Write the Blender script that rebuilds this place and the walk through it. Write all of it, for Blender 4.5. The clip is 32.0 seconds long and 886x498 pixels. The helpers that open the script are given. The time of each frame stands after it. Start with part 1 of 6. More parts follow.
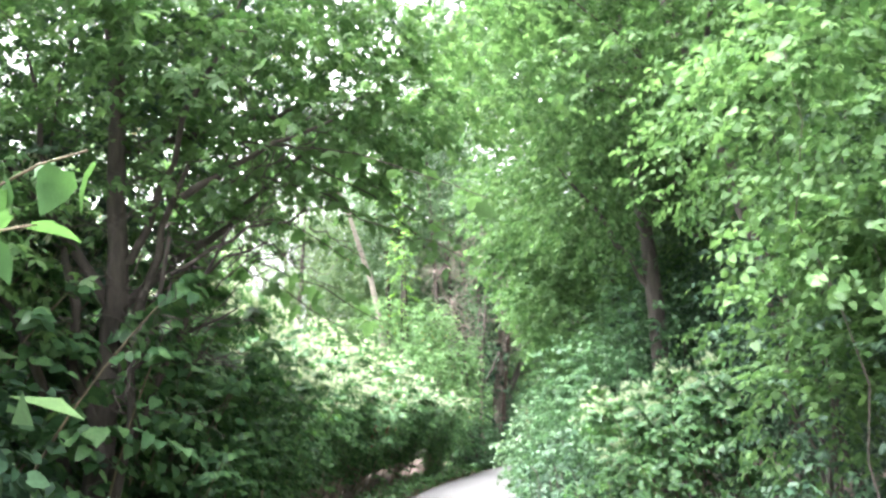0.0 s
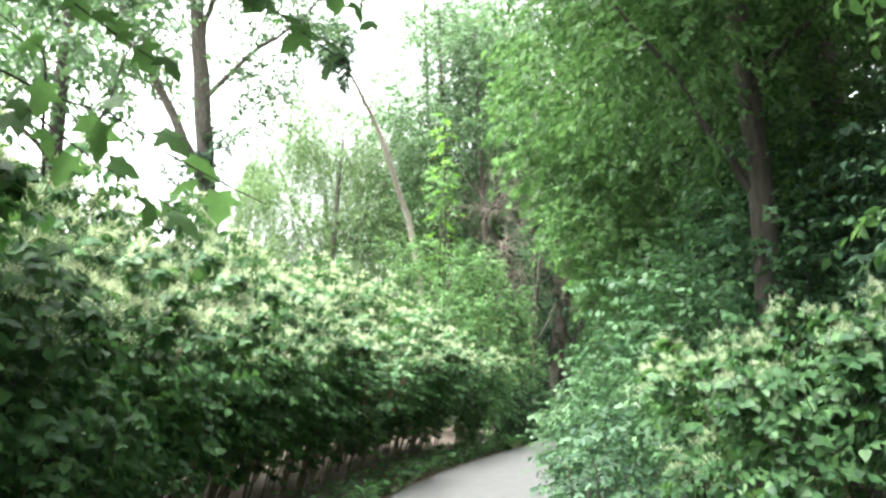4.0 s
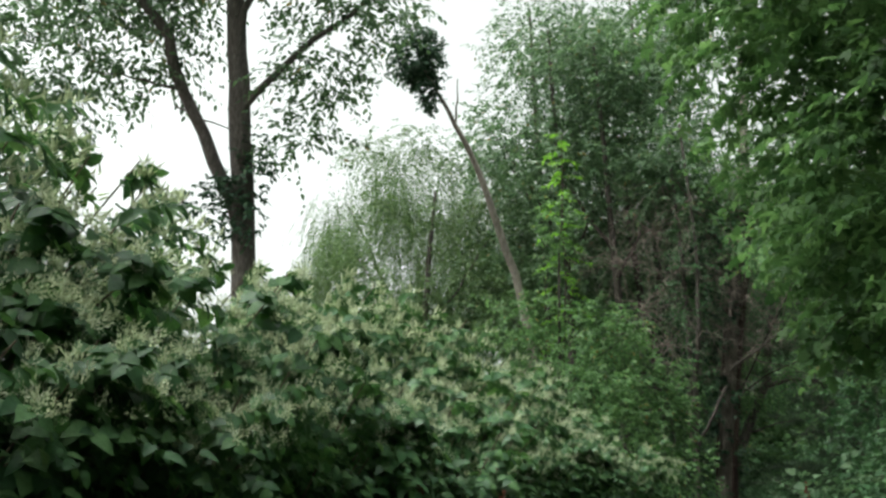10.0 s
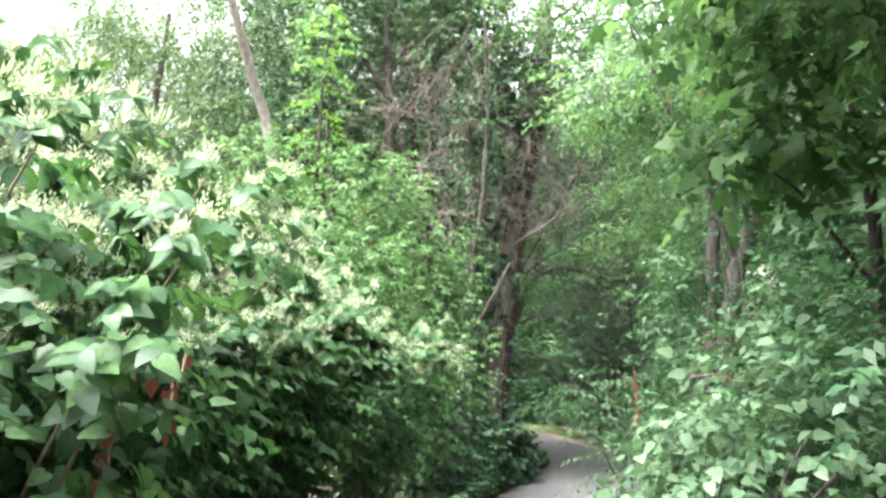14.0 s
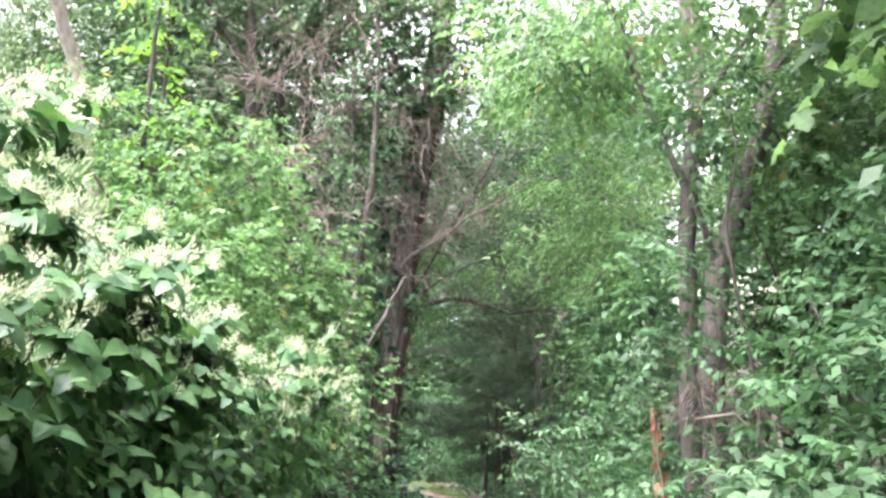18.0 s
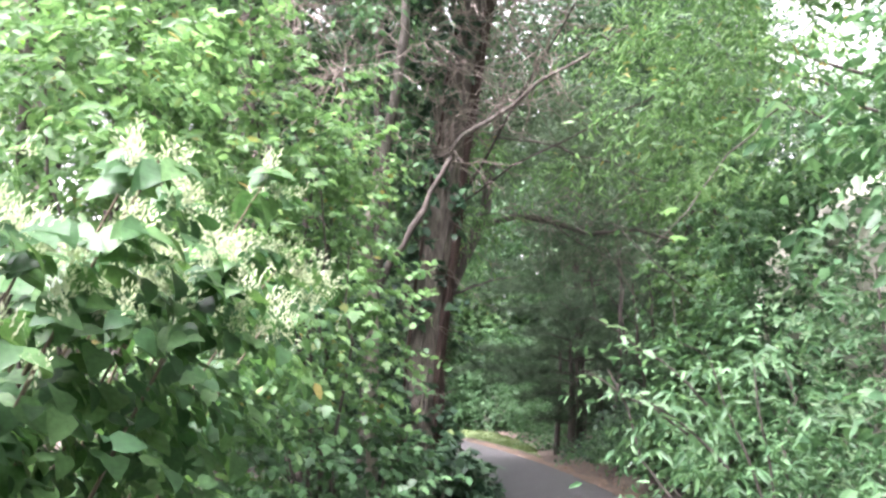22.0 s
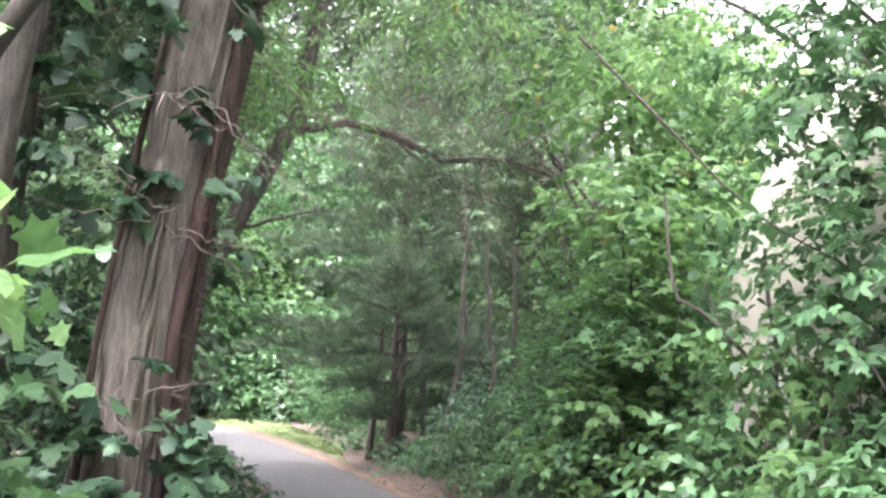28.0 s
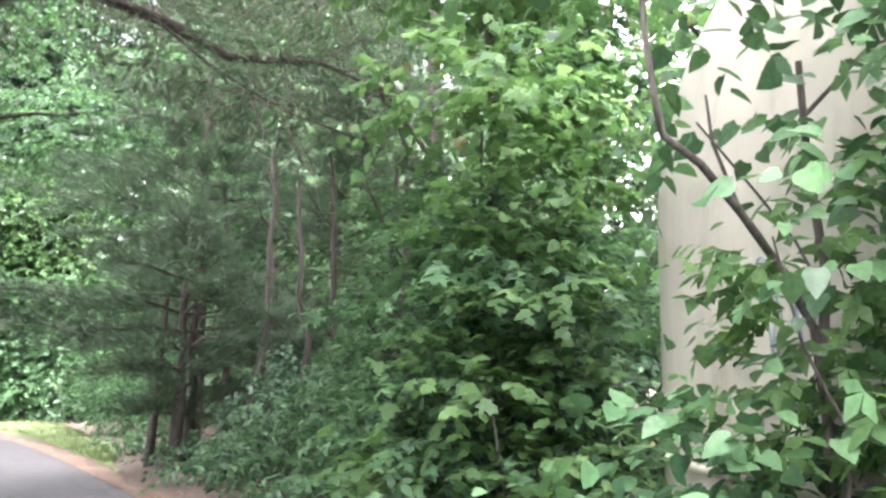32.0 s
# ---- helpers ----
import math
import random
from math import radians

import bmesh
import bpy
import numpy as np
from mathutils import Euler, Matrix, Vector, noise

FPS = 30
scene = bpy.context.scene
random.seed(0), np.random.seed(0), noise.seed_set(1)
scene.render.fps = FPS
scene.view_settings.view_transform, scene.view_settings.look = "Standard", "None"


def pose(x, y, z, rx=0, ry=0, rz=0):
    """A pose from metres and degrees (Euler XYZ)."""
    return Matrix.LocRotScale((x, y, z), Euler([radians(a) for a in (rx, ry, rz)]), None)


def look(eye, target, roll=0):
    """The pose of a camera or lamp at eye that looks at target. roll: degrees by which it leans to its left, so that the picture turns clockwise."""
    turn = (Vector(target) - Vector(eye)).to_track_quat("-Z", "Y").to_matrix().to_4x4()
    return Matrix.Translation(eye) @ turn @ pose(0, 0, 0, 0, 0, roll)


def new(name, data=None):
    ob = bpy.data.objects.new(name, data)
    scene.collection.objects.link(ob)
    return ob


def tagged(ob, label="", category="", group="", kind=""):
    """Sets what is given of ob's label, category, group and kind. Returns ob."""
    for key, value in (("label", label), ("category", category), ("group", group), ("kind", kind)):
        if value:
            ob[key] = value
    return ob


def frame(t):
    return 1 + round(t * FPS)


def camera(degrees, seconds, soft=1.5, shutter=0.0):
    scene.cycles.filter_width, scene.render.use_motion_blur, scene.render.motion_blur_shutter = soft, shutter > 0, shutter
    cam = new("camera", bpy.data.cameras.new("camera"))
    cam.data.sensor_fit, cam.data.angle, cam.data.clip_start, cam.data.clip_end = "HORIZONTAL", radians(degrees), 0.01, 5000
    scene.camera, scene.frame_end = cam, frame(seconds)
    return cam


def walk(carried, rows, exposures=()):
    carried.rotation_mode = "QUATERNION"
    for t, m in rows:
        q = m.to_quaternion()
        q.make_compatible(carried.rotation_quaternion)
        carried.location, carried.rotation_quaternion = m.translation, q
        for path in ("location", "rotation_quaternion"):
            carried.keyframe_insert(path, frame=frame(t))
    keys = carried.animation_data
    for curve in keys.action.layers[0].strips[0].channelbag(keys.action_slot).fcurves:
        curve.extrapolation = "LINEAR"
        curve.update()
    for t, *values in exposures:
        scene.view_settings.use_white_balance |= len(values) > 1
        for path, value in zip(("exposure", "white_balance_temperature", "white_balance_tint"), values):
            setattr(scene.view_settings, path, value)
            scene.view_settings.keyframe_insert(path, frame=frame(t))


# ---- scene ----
# The camera and its walk: seconds, place in metres, heading to the left, tilt up and roll in degrees.
cam = camera(58.15, 32.0, soft=2.6)
ROWS = [
    (0.0, 0.000, 0.000, 1.489, -1.14, 11.98, -1.44),
    (0.5, 0.087, 0.443, 1.487, -4.13, 11.82, 0.70),
    (1.0, 0.156, 0.904, 1.481, -8.84, 11.20, -1.27),
    (1.5, 0.282, 1.347, 1.490, -17.18, 8.93, -4.42),
    (2.0, 0.407, 1.830, 1.496, -12.35, 7.60, -1.48),
    (2.5, 0.546, 2.327, 1.505, -3.03, 8.19, -2.24),
    (3.0, 0.752, 2.787, 1.505, 1.81, 8.06, -1.55),
    (3.5, 0.887, 3.247, 1.505, 3.51, 8.74, -0.02),
    (5.5, 0.417, 5.675, 1.499, 9.37, 9.66, -0.60),
    (6.0, 0.357, 6.138, 1.510, 13.47, 9.15, 1.36),
    (6.5, 0.336, 6.552, 1.514, 11.30, 11.75, 0.32),
    (7.0, 0.309, 6.979, 1.503, 9.48, 12.88, -2.00),
    (7.5, 0.253, 7.340, 1.503, 12.75, 14.53, 1.00),
    (8.0, 0.198, 7.672, 1.515, 13.12, 16.01, 0.46),
    (8.5, 0.239, 8.038, 1.526, 14.38, 14.56, 0.97),
    (9.0, 0.211, 8.392, 1.521, 14.47, 15.40, 1.28),
    (9.5, 0.208, 8.818, 1.480, 9.78, 16.84, -0.37),
    (10.0, 0.277, 9.218, 1.503, 12.80, 16.79, 1.21),
    (10.5, 0.294, 9.597, 1.504, 15.79, 18.05, 2.72),
    (11.0, 0.291, 10.129, 1.465, 6.41, 15.33, 2.58),
    (11.5, 0.241, 10.703, 1.470, 3.70, 12.08, 2.15),
    (12.0, 0.159, 11.177, 1.489, -0.01, 11.91, 1.07),
    (12.5, 0.139, 11.608, 1.497, -0.41, 11.04, 2.36),
    (13.0, 0.064, 12.043, 1.486, -2.95, 10.77, 2.50),
    (13.5, 0.038, 12.436, 1.461, -4.21, 9.94, -0.43),
    (14.0, 0.037, 12.779, 1.486, -5.01, 10.01, 1.02),
    (14.5, -0.015, 13.167, 1.525, -8.79, 13.05, 0.46),
    (16.5, -0.068, 14.545, 1.516, -10.98, 13.75, -0.00),
    (17.0, -0.029, 14.962, 1.517, -12.28, 10.33, -0.41),
    (17.5, 0.099, 15.386, 1.523, -15.45, 8.43, -0.47),
    (18.0, 0.157, 15.755, 1.500, -15.01, 13.70, -0.02),
    (18.5, 0.298, 16.127, 1.491, -15.39, 14.72, -1.83),
    (19.0, 0.461, 16.489, 1.481, -11.83, 12.33, 1.66),
    (19.5, 0.550, 16.913, 1.503, -15.25, 13.54, -0.43),
    (20.0, 0.715, 17.283, 1.519, -19.89, 12.35, -1.31),
    (20.5, 0.790, 17.594, 1.505, -19.78, 11.83, 0.67),
    (21.0, 0.849, 17.922, 1.517, -22.52, 11.64, 0.26),
    (21.5, 0.924, 18.275, 1.526, -14.92, 9.61, 1.26),
    (22.0, 0.969, 18.643, 1.508, -10.18, 9.95, 0.64),
    (22.5, 1.050, 18.976, 1.498, -15.31, 12.15, -8.72),
    (23.0, 1.095, 19.320, 1.500, -11.80, 13.09, -0.51),
    (23.5, 1.147, 19.636, 1.510, -12.74, 13.26, -0.97),
    (24.0, 1.255, 19.920, 1.521, -14.09, 11.95, -0.29),
    (24.5, 1.321, 20.262, 1.517, -11.58, 17.24, 1.25),
    (25.0, 1.343, 20.629, 1.546, -15.40, 17.79, -0.09),
    (25.5, 1.481, 20.957, 1.527, -19.09, 12.69, 4.06),
    (26.0, 1.592, 21.279, 1.500, -18.53, 12.60, 2.18),
    (26.5, 1.714, 21.634, 1.513, -19.89, 9.49, 4.52),
    (28.5, 2.048, 23.197, 1.535, -27.20, 8.89, -0.09),
    (29.0, 2.200, 23.466, 1.504, -29.97, 8.83, -1.56),
    (29.5, 2.345, 23.704, 1.484, -29.27, 10.21, 0.84),
    (30.0, 2.504, 23.974, 1.487, -30.08, 10.26, -0.23),
    (30.5, 2.696, 24.203, 1.487, -29.75, 8.58, -0.00),
    (31.0, 2.848, 24.452, 1.452, -29.09, 7.69, 0.91),
    (31.5, 3.030, 24.709, 1.441, -35.58, 7.34, 0.38),
    (32.0, 3.252, 24.927, 1.451, -36.88, 8.41, 0.50),
]


def carried_pose(x, y, z, yaw, pitch, roll):
    return pose(x, y, z) @ pose(0, 0, 0, 0, 0, yaw) @ pose(0, 0, 0, 90 + pitch) @ pose(0, 0, 0, 0, 0, roll)


EXPOSURES = [(0.0, 3.9, 6300, 13), (1.0, 4.0, 6400, 7), (2.2, 3.9, 6500, 3.0), (3.0, 3.6, 6500, 3.0), (3.5, 3.45, 6500, 2.9), (5.5, 2.85, 6500, 2.5), (6.0, 2.65, 6500, 0.5), (7.0, 2.05, 6500, -0.5), (8.0, 1.4, 6500, 2.0), (9.0, 1.38, 6500, 1.0), (10.5, 1.25, 6500, -0.5), (11.0, 1.85, 6500, -1.0), (12.0, 2.85, 6500, -2.0), (13.0, 3.22, 6450, 5), (16.5, 3.5, 6350, 14), (20.0, 3.65, 6300, 23), (23.0, 3.7, 6300, 20), (24.0, 3.85, 6300, 17), (26.5, 4.15, 6350, 20), (28.5, 4.38, 6350, 24), (32.0, 4.32, 6300, 21)]
walk(cam, [(t, carried_pose(*row)) for t, *row in ROWS], EXPOSURES)

# ---- light ----
world = bpy.data.worlds.new("sky")
scene.world = world
world.use_nodes = True
wn, wl = world.node_tree.nodes, world.node_tree.links
sky = wn.new("ShaderNodeTexSky")
sky.sky_type = "NISHITA"
sky.sun_disc = False
sky.sun_elevation, sky.sun_rotation = radians(64), radians(237)
sky.air_density, sky.dust_density, sky.ozone_density = 1.0, 6.0, 0.6
pale = wn.new("ShaderNodeHueSaturation")
pale.inputs["Saturation"].default_value = 0.06
wl.new(sky.outputs[0], pale.inputs["Color"])
wl.new(pale.outputs[0], wn["Background"].inputs["Color"])
wn["Background"].inputs["Strength"].default_value = 0.15
sun_data = bpy.data.lights.new("sun", "SUN")
sun_data.energy, sun_data.angle, sun_data.color = 0.8, radians(32), (1.0, 0.97, 0.9)
sun = new("sun", sun_data)
sun.matrix_world = look((-18, 2, 49), (2, 15, 0))
scene.view_settings.exposure = 0.0


# ---- materials ----
def material(name):
    m = bpy.data.materials.new(name)
    m.use_nodes = True
    return m, m.node_tree.nodes, m.node_tree.links, m.node_tree.nodes["Principled BSDF"]


def ramp(n, l, source, stops):
    r = n.new("ShaderNodeValToRGB")
    while len(r.color_ramp.elements) < len(stops):
        r.color_ramp.elements.new(0.5)
    for e, (p, c) in zip(r.color_ramp.elements, stops):
        e.position, e.color = p, (*c, 1)
    l.new(source, r.inputs["Fac"])
    return r


def leaf_material(name, dark, mid, light, gloss=0.45, through_light=0.45, odd=None, passed=(1.2, 1.22, 0.95)):
    """Leaf blades: colour varies leaf by leaf and over the blade, and part of the light passes through."""
    m, n, l, p = material(name)
    geo = n.new("ShaderNodeNewGeometry")
    stops = [(0.0, dark), (0.5, mid), (0.93, light)]
    if odd:
        stops += [(0.98, light), (0.992, odd)]
    r = ramp(n, l, geo.outputs["Random Per Island"], stops)
    co = n.new("ShaderNodeTexCoord")
    blotch = n.new("ShaderNodeTexNoise")
    blotch.inputs["Scale"].default_value = 1.7
    blotch.inputs["Detail"].default_value = 3
    l.new(co.outputs["Object"], blotch.inputs["Vector"])
    fine = n.new("ShaderNodeTexNoise")
    fine.inputs["Scale"].default_value = 60
    l.new(co.outputs["Object"], fine.inputs["Vector"])
    add = n.new("ShaderNodeMath")
    l.new(blotch.outputs["Fac"], add.inputs[0])
    l.new(fine.outputs["Fac"], add.inputs[1])
    val = n.new("ShaderNodeMapRange")
    val.inputs["From Min"].default_value, val.inputs["From Max"].default_value = 0.7, 1.3
    val.inputs["To Min"].default_value, val.inputs["To Max"].default_value = 0.75, 1.3
    l.new(add.outputs[0], val.inputs["Value"])
    hsv = n.new("ShaderNodeHueSaturation")
    l.new(r.outputs["Color"], hsv.inputs["Color"])
    l.new(val.outputs[0], hsv.inputs["Value"])
    l.new(hsv.outputs[0], p.inputs["Base Color"])
    p.inputs["Roughness"].default_value = gloss
    p.inputs["Specular IOR Level"].default_value = 0.3
    tr = n.new("ShaderNodeBsdfTranslucent")
    warm = n.new("ShaderNodeMixRGB")
    warm.blend_type, warm.inputs["Fac"].default_value = "MULTIPLY", 1.0
    warm.inputs["Color2"].default_value = (*passed, 1)
    l.new(hsv.outputs[0], warm.inputs["Color1"])
    l.new(warm.outputs[0], tr.inputs["Color"])
    mix = n.new("ShaderNodeMixShader")
    mix.inputs["Fac"].default_value = through_light
    l.new(p.outputs[0], mix.inputs[1])
    l.new(tr.outputs[0], mix.inputs[2])
    l.new(mix.outputs[0], n["Material Output"].inputs["Surface"])
    return m


def rough_material(name, stops, scale, rough=0.9, bump=0.4, stretch=(1, 1, 1), detail=6, second=0.0):
    m, n, l, p = material(name)
    co = n.new("ShaderNodeTexCoord")
    mp = n.new("ShaderNodeMapping")
    mp.inputs["Scale"].default_value = stretch
    l.new(co.outputs["Object"], mp.inputs["Vector"])
    no = n.new("ShaderNodeTexNoise")
    no.inputs["Scale"].default_value, no.inputs["Detail"].default_value = scale, detail
    no.inputs["Roughness"].default_value = 0.65
    l.new(mp.outputs[0], no.inputs["Vector"])
    r = ramp(n, l, no.outputs["Fac"], stops)
    big = n.new("ShaderNodeTexNoise")
    big.inputs["Scale"].default_value = scale / 14
    big.inputs["Detail"].default_value = 4
    l.new(mp.outputs[0], big.inputs["Vector"])
    val = n.new("ShaderNodeMapRange")
    val.inputs["From Min"].default_value, val.inputs["From Max"].default_value = 0.3, 0.7
    val.inputs["To Min"].default_value, val.inputs["To Max"].default_value = 1 - second, 1 + second
    l.new(big.outputs["Fac"], val.inputs["Value"])
    hsv = n.new("ShaderNodeHueSaturation")
    l.new(r.outputs[0], hsv.inputs["Color"])
    l.new(val.outputs[0], hsv.inputs["Value"])
    l.new(hsv.outputs[0], p.inputs["Base Color"])
    p.inputs["Roughness"].default_value = rough
    b = n.new("ShaderNodeBump")
    b.inputs["Strength"].default_value, b.inputs["Distance"].default_value = bump, 0.02
    l.new(no.outputs["Fac"], b.inputs["Height"])
    l.new(b.outputs[0], p.inputs["Normal"])
    return m


KNOT = leaf_material("knotweed_leaf", (0.034, 0.084, 0.04), (0.064, 0.14, 0.06), (0.112, 0.212, 0.088), 0.45, 0.42, None, (1.25, 1.3, 0.75))
FLOWER = leaf_material("cream_flowers", (0.36, 0.43, 0.28), (0.48, 0.54, 0.38), (0.62, 0.67, 0.51), 0.8, 0.5, None, (1.0, 1.0, 0.85))
SHRUB = leaf_material("shrub_leaf", (0.036, 0.084, 0.04), (0.062, 0.132, 0.062), (0.105, 0.198, 0.095), 0.42, 0.4)
MAPLE = leaf_material("maple_leaf", (0.046, 0.1, 0.036), (0.076, 0.15, 0.056), (0.122, 0.215, 0.083), 0.55, 0.54)
TREE = leaf_material("tree_leaf", (0.048, 0.09, 0.05), (0.081, 0.142, 0.076), (0.13, 0.208, 0.113), 0.35, 0.42, (0.19, 0.16, 0.07))
PALE = leaf_material("pale_leaf", (0.055, 0.108, 0.058), (0.095, 0.165, 0.09), (0.15, 0.23, 0.13), 0.55, 0.38)
BRIGHT = leaf_material("bright_leaf", (0.068, 0.143, 0.056), (0.112, 0.21, 0.088), (0.175, 0.292, 0.13), 0.45, 0.5, (0.25, 0.215, 0.08))
WILLOW = leaf_material("willow_leaf", (0.058, 0.106, 0.044), (0.095, 0.158, 0.066), (0.15, 0.22, 0.1), 0.5, 0.42)
# Background crowns: the deep wood's shade is put into a darker leaf.
SHADED_WOOD = leaf_material("shaded_wood_leaf", (0.03, 0.062, 0.036), (0.05, 0.094, 0.052), (0.082, 0.138, 0.076), 0.5, 0.32)
# Real ivy, and shaded plants whose shade is put into the leaf colour.
IVY_AND_SHADE = leaf_material("ivy_and_shaded_leaf", (0.02, 0.05, 0.031), (0.036, 0.078, 0.044), (0.062, 0.12, 0.063), 0.5, 0.2)
MISTY = leaf_material("grey_green_leaf", (0.045, 0.076, 0.046), (0.078, 0.118, 0.074), (0.125, 0.17, 0.112), 0.6, 0.4)
NEEDLE = leaf_material("pine_needles", (0.03, 0.056, 0.034), (0.05, 0.084, 0.05), (0.08, 0.122, 0.072), 0.6, 0.25)
LIME = leaf_material("lime_leaf", (0.09, 0.2, 0.035), (0.13, 0.27, 0.05), (0.18, 0.34, 0.07), 0.5, 0.55, None, (1.3, 1.35, 0.8))
RUST = leaf_material("rust_leaf", (0.1, 0.028, 0.02), (0.15, 0.045, 0.03), (0.21, 0.08, 0.05), 0.6, 0.25, None, (1.0, 1.0, 0.9))
DEAD = leaf_material("fallen_leaf", (0.08, 0.048, 0.032), (0.152, 0.096, 0.064), (0.24, 0.16, 0.104), 0.8, 0.1)
GRASS = leaf_material("grass_blade", (0.066, 0.105, 0.04), (0.1, 0.142, 0.055), (0.145, 0.185, 0.075), 0.6, 0.35)
BARK = rough_material("grey_brown_bark", [(0.3, (0.034, 0.028, 0.025)), (0.5, (0.085, 0.073, 0.065)), (0.72, (0.165, 0.145, 0.13))], 34, 0.9, 1.0, (1, 1, 0.18), 8, 0.3)
SHAGBARK = rough_material("shaggy_grey_bark", [(0.3, (0.05, 0.04, 0.035)), (0.5, (0.13, 0.11, 0.096)), (0.72, (0.24, 0.21, 0.185))], 30, 0.9, 1.0, (1, 1, 0.14), 8, 0.3)
DARKBARK = rough_material("dark_bark", [(0.3, (0.028, 0.024, 0.0216)), (0.6, (0.068, 0.056, 0.048)), (0.8, (0.104, 0.088, 0.076))], 24, 0.9, 0.8, (1, 1, 0.2), 6, 0.2)
PALEBARK = rough_material("pale_bark", [(0.3, (0.136, 0.112, 0.096)), (0.5, (0.216, 0.192, 0.164)), (0.75, (0.32, 0.288, 0.248))], 22, 0.85, 0.6, (1, 1, 0.25), 6, 0.2)
REDBARK = rough_material("shredded_vine_bark", [(0.3, (0.022, 0.013, 0.011)), (0.55, (0.06, 0.036, 0.03)), (0.8, (0.12, 0.08, 0.066))], 34, 0.95, 1.0, (1, 1, 0.12), 7, 0.2)
TWIG = rough_material("dead_twig", [(0.3, (0.13, 0.1, 0.088)), (0.6, (0.22, 0.182, 0.162)), (0.8, (0.32, 0.28, 0.252))], 30, 0.9, 0.3)
CANE = rough_material("cane_stem", [(0.3, (0.07, 0.055, 0.035)), (0.6, (0.135, 0.108, 0.066)), (0.8, (0.2, 0.168, 0.108))], 18, 0.6, 0.2, (1, 1, 0.3))
ASPHALT = rough_material("worn_asphalt", [(0.3, (0.049, 0.048, 0.05)), (0.5, (0.075, 0.073, 0.075)), (0.7, (0.107, 0.104, 0.106))], 90, 0.9, 0.35, (1, 1, 1), 8, 0.16)
SOIL = rough_material("leaf_litter_soil", [(0.3, (0.0217, 0.0174, 0.0124)), (0.5, (0.0527, 0.0409, 0.0279)), (0.7, (0.0992, 0.0775, 0.0527))], 22, 0.95, 1.0, (1, 1, 1), 8, 0.3)
LITTER = rough_material("pine_needle_litter", [(0.3, (0.075, 0.05, 0.037)), (0.5, (0.135, 0.09, 0.066)), (0.7, (0.2, 0.14, 0.105))], 30, 0.95, 0.8, (1, 1, 1), 8, 0.2)
SOIL = rough_material("bare_soil", [(0.3, (0.05, 0.037, 0.03)), (0.5, (0.09, 0.066, 0.053)), (0.7, (0.14, 0.105, 0.085))], 24, 0.95, 0.8, (1, 1, 1), 8, 0.2)
LAWN = rough_material("mown_lawn", [(0.3, (0.06, 0.095, 0.035)), (0.5, (0.095, 0.13, 0.05)), (0.7, (0.135, 0.165, 0.068))], 40, 0.95, 0.7, (1, 1, 1), 8, 0.2)
CONCRETE = rough_material("cream_painted_concrete", [(0.25, (0.25, 0.23, 0.19)), (0.45, (0.45, 0.43, 0.365)), (0.75, (0.54, 0.52, 0.455))], 3.0, 0.85, 0.15, (1, 1, 0.18), 8, 0.16)


# ---- building helpers ----
rng = np.random.default_rng(7)


def part(name, mesh, mat, parent=None, label="", at=None):
    ob = new(name, mesh)
    if mat is not None:
        mesh.materials.clear()
        mesh.materials.append(mat)
    if parent is not None:
        ob.parent = parent
    if at is not None:
        ob.location = at
    return tagged(ob, label)


def thing(name, label, category, at=(0, 0, 0), group="", kind=""):
    ob = new(name)
    ob.empty_display_size = 0.1
    ob.location = at
    return tagged(ob, label, category, group, kind)


def mesh_from(name, verts, faces, smooth=False):
    """A mesh from arrays: verts (n, 3) and faces (m, k), all with k corners."""
    verts, faces = np.asarray(verts, np.float32), np.asarray(faces, np.int32)
    me = bpy.data.meshes.new(name)
    m, k = faces.shape
    me.vertices.add(len(verts))
    me.vertices.foreach_set("co", verts.ravel())
    me.loops.add(m * k)
    me.loops.foreach_set("vertex_index", faces.ravel())
    me.polygons.add(m)
    me.polygons.foreach_set("loop_start", np.arange(0, m * k, k, dtype=np.int32))
    if smooth:
        me.polygons.foreach_set("use_smooth", np.ones(m, bool))
    me.update(calc_edges=True)
    return me


def unit(v):
    return v / np.maximum(np.linalg.norm(v, axis=-1, keepdims=True), 1e-9)


# Leaf outlines: along, across, lift; all faces are quads, a triangle repeats no corner.
def mirrored(rib, side, quads):
    """A leaf folded along its rib: rib points, points of one side, quads over (rib..., side...)."""
    n, k = len(rib), len(side)
    verts = list(rib) + list(side) + [(a, -b, c) for a, b, c in side]
    other = [[(i if i < n else i + k) for i in q][::-1] for q in quads]
    return np.array(verts, float), np.array(quads + other)


HEART = mirrored([(0, 0, 0), (0.45, 0, -0.03), (1.0, 0, -0.16)], [(-0.06, 0.24, 0.04), (0.24, 0.40, 0.06), (0.65, 0.26, -0.02)], [[0, 1, 4, 3], [1, 2, 5, 4]])
BROAD = mirrored([(0, 0, 0), (0.3, 0, 0.0), (0.62, 0, -0.06), (1.0, 0, -0.2)], [(-0.06, 0.26, 0.04), (0.22, 0.41, 0.07), (0.58, 0.3, 0.0), (0.84, 0.13, -0.1)], [[0, 1, 5, 4], [1, 2, 6, 5], [2, 3, 7, 6]])
OVAL = mirrored([(0, 0, 0), (1.0, 0, -0.14)], [(0.28, 0.24, 0.05), (0.68, 0.2, 0.0)], [[0, 1, 3, 2]])
LANCE = mirrored([(0, 0, 0), (1.0, 0, -0.2)], [(0.3, 0.085, 0.02), (0.7, 0.06, -0.05)], [[0, 1, 3, 2]])
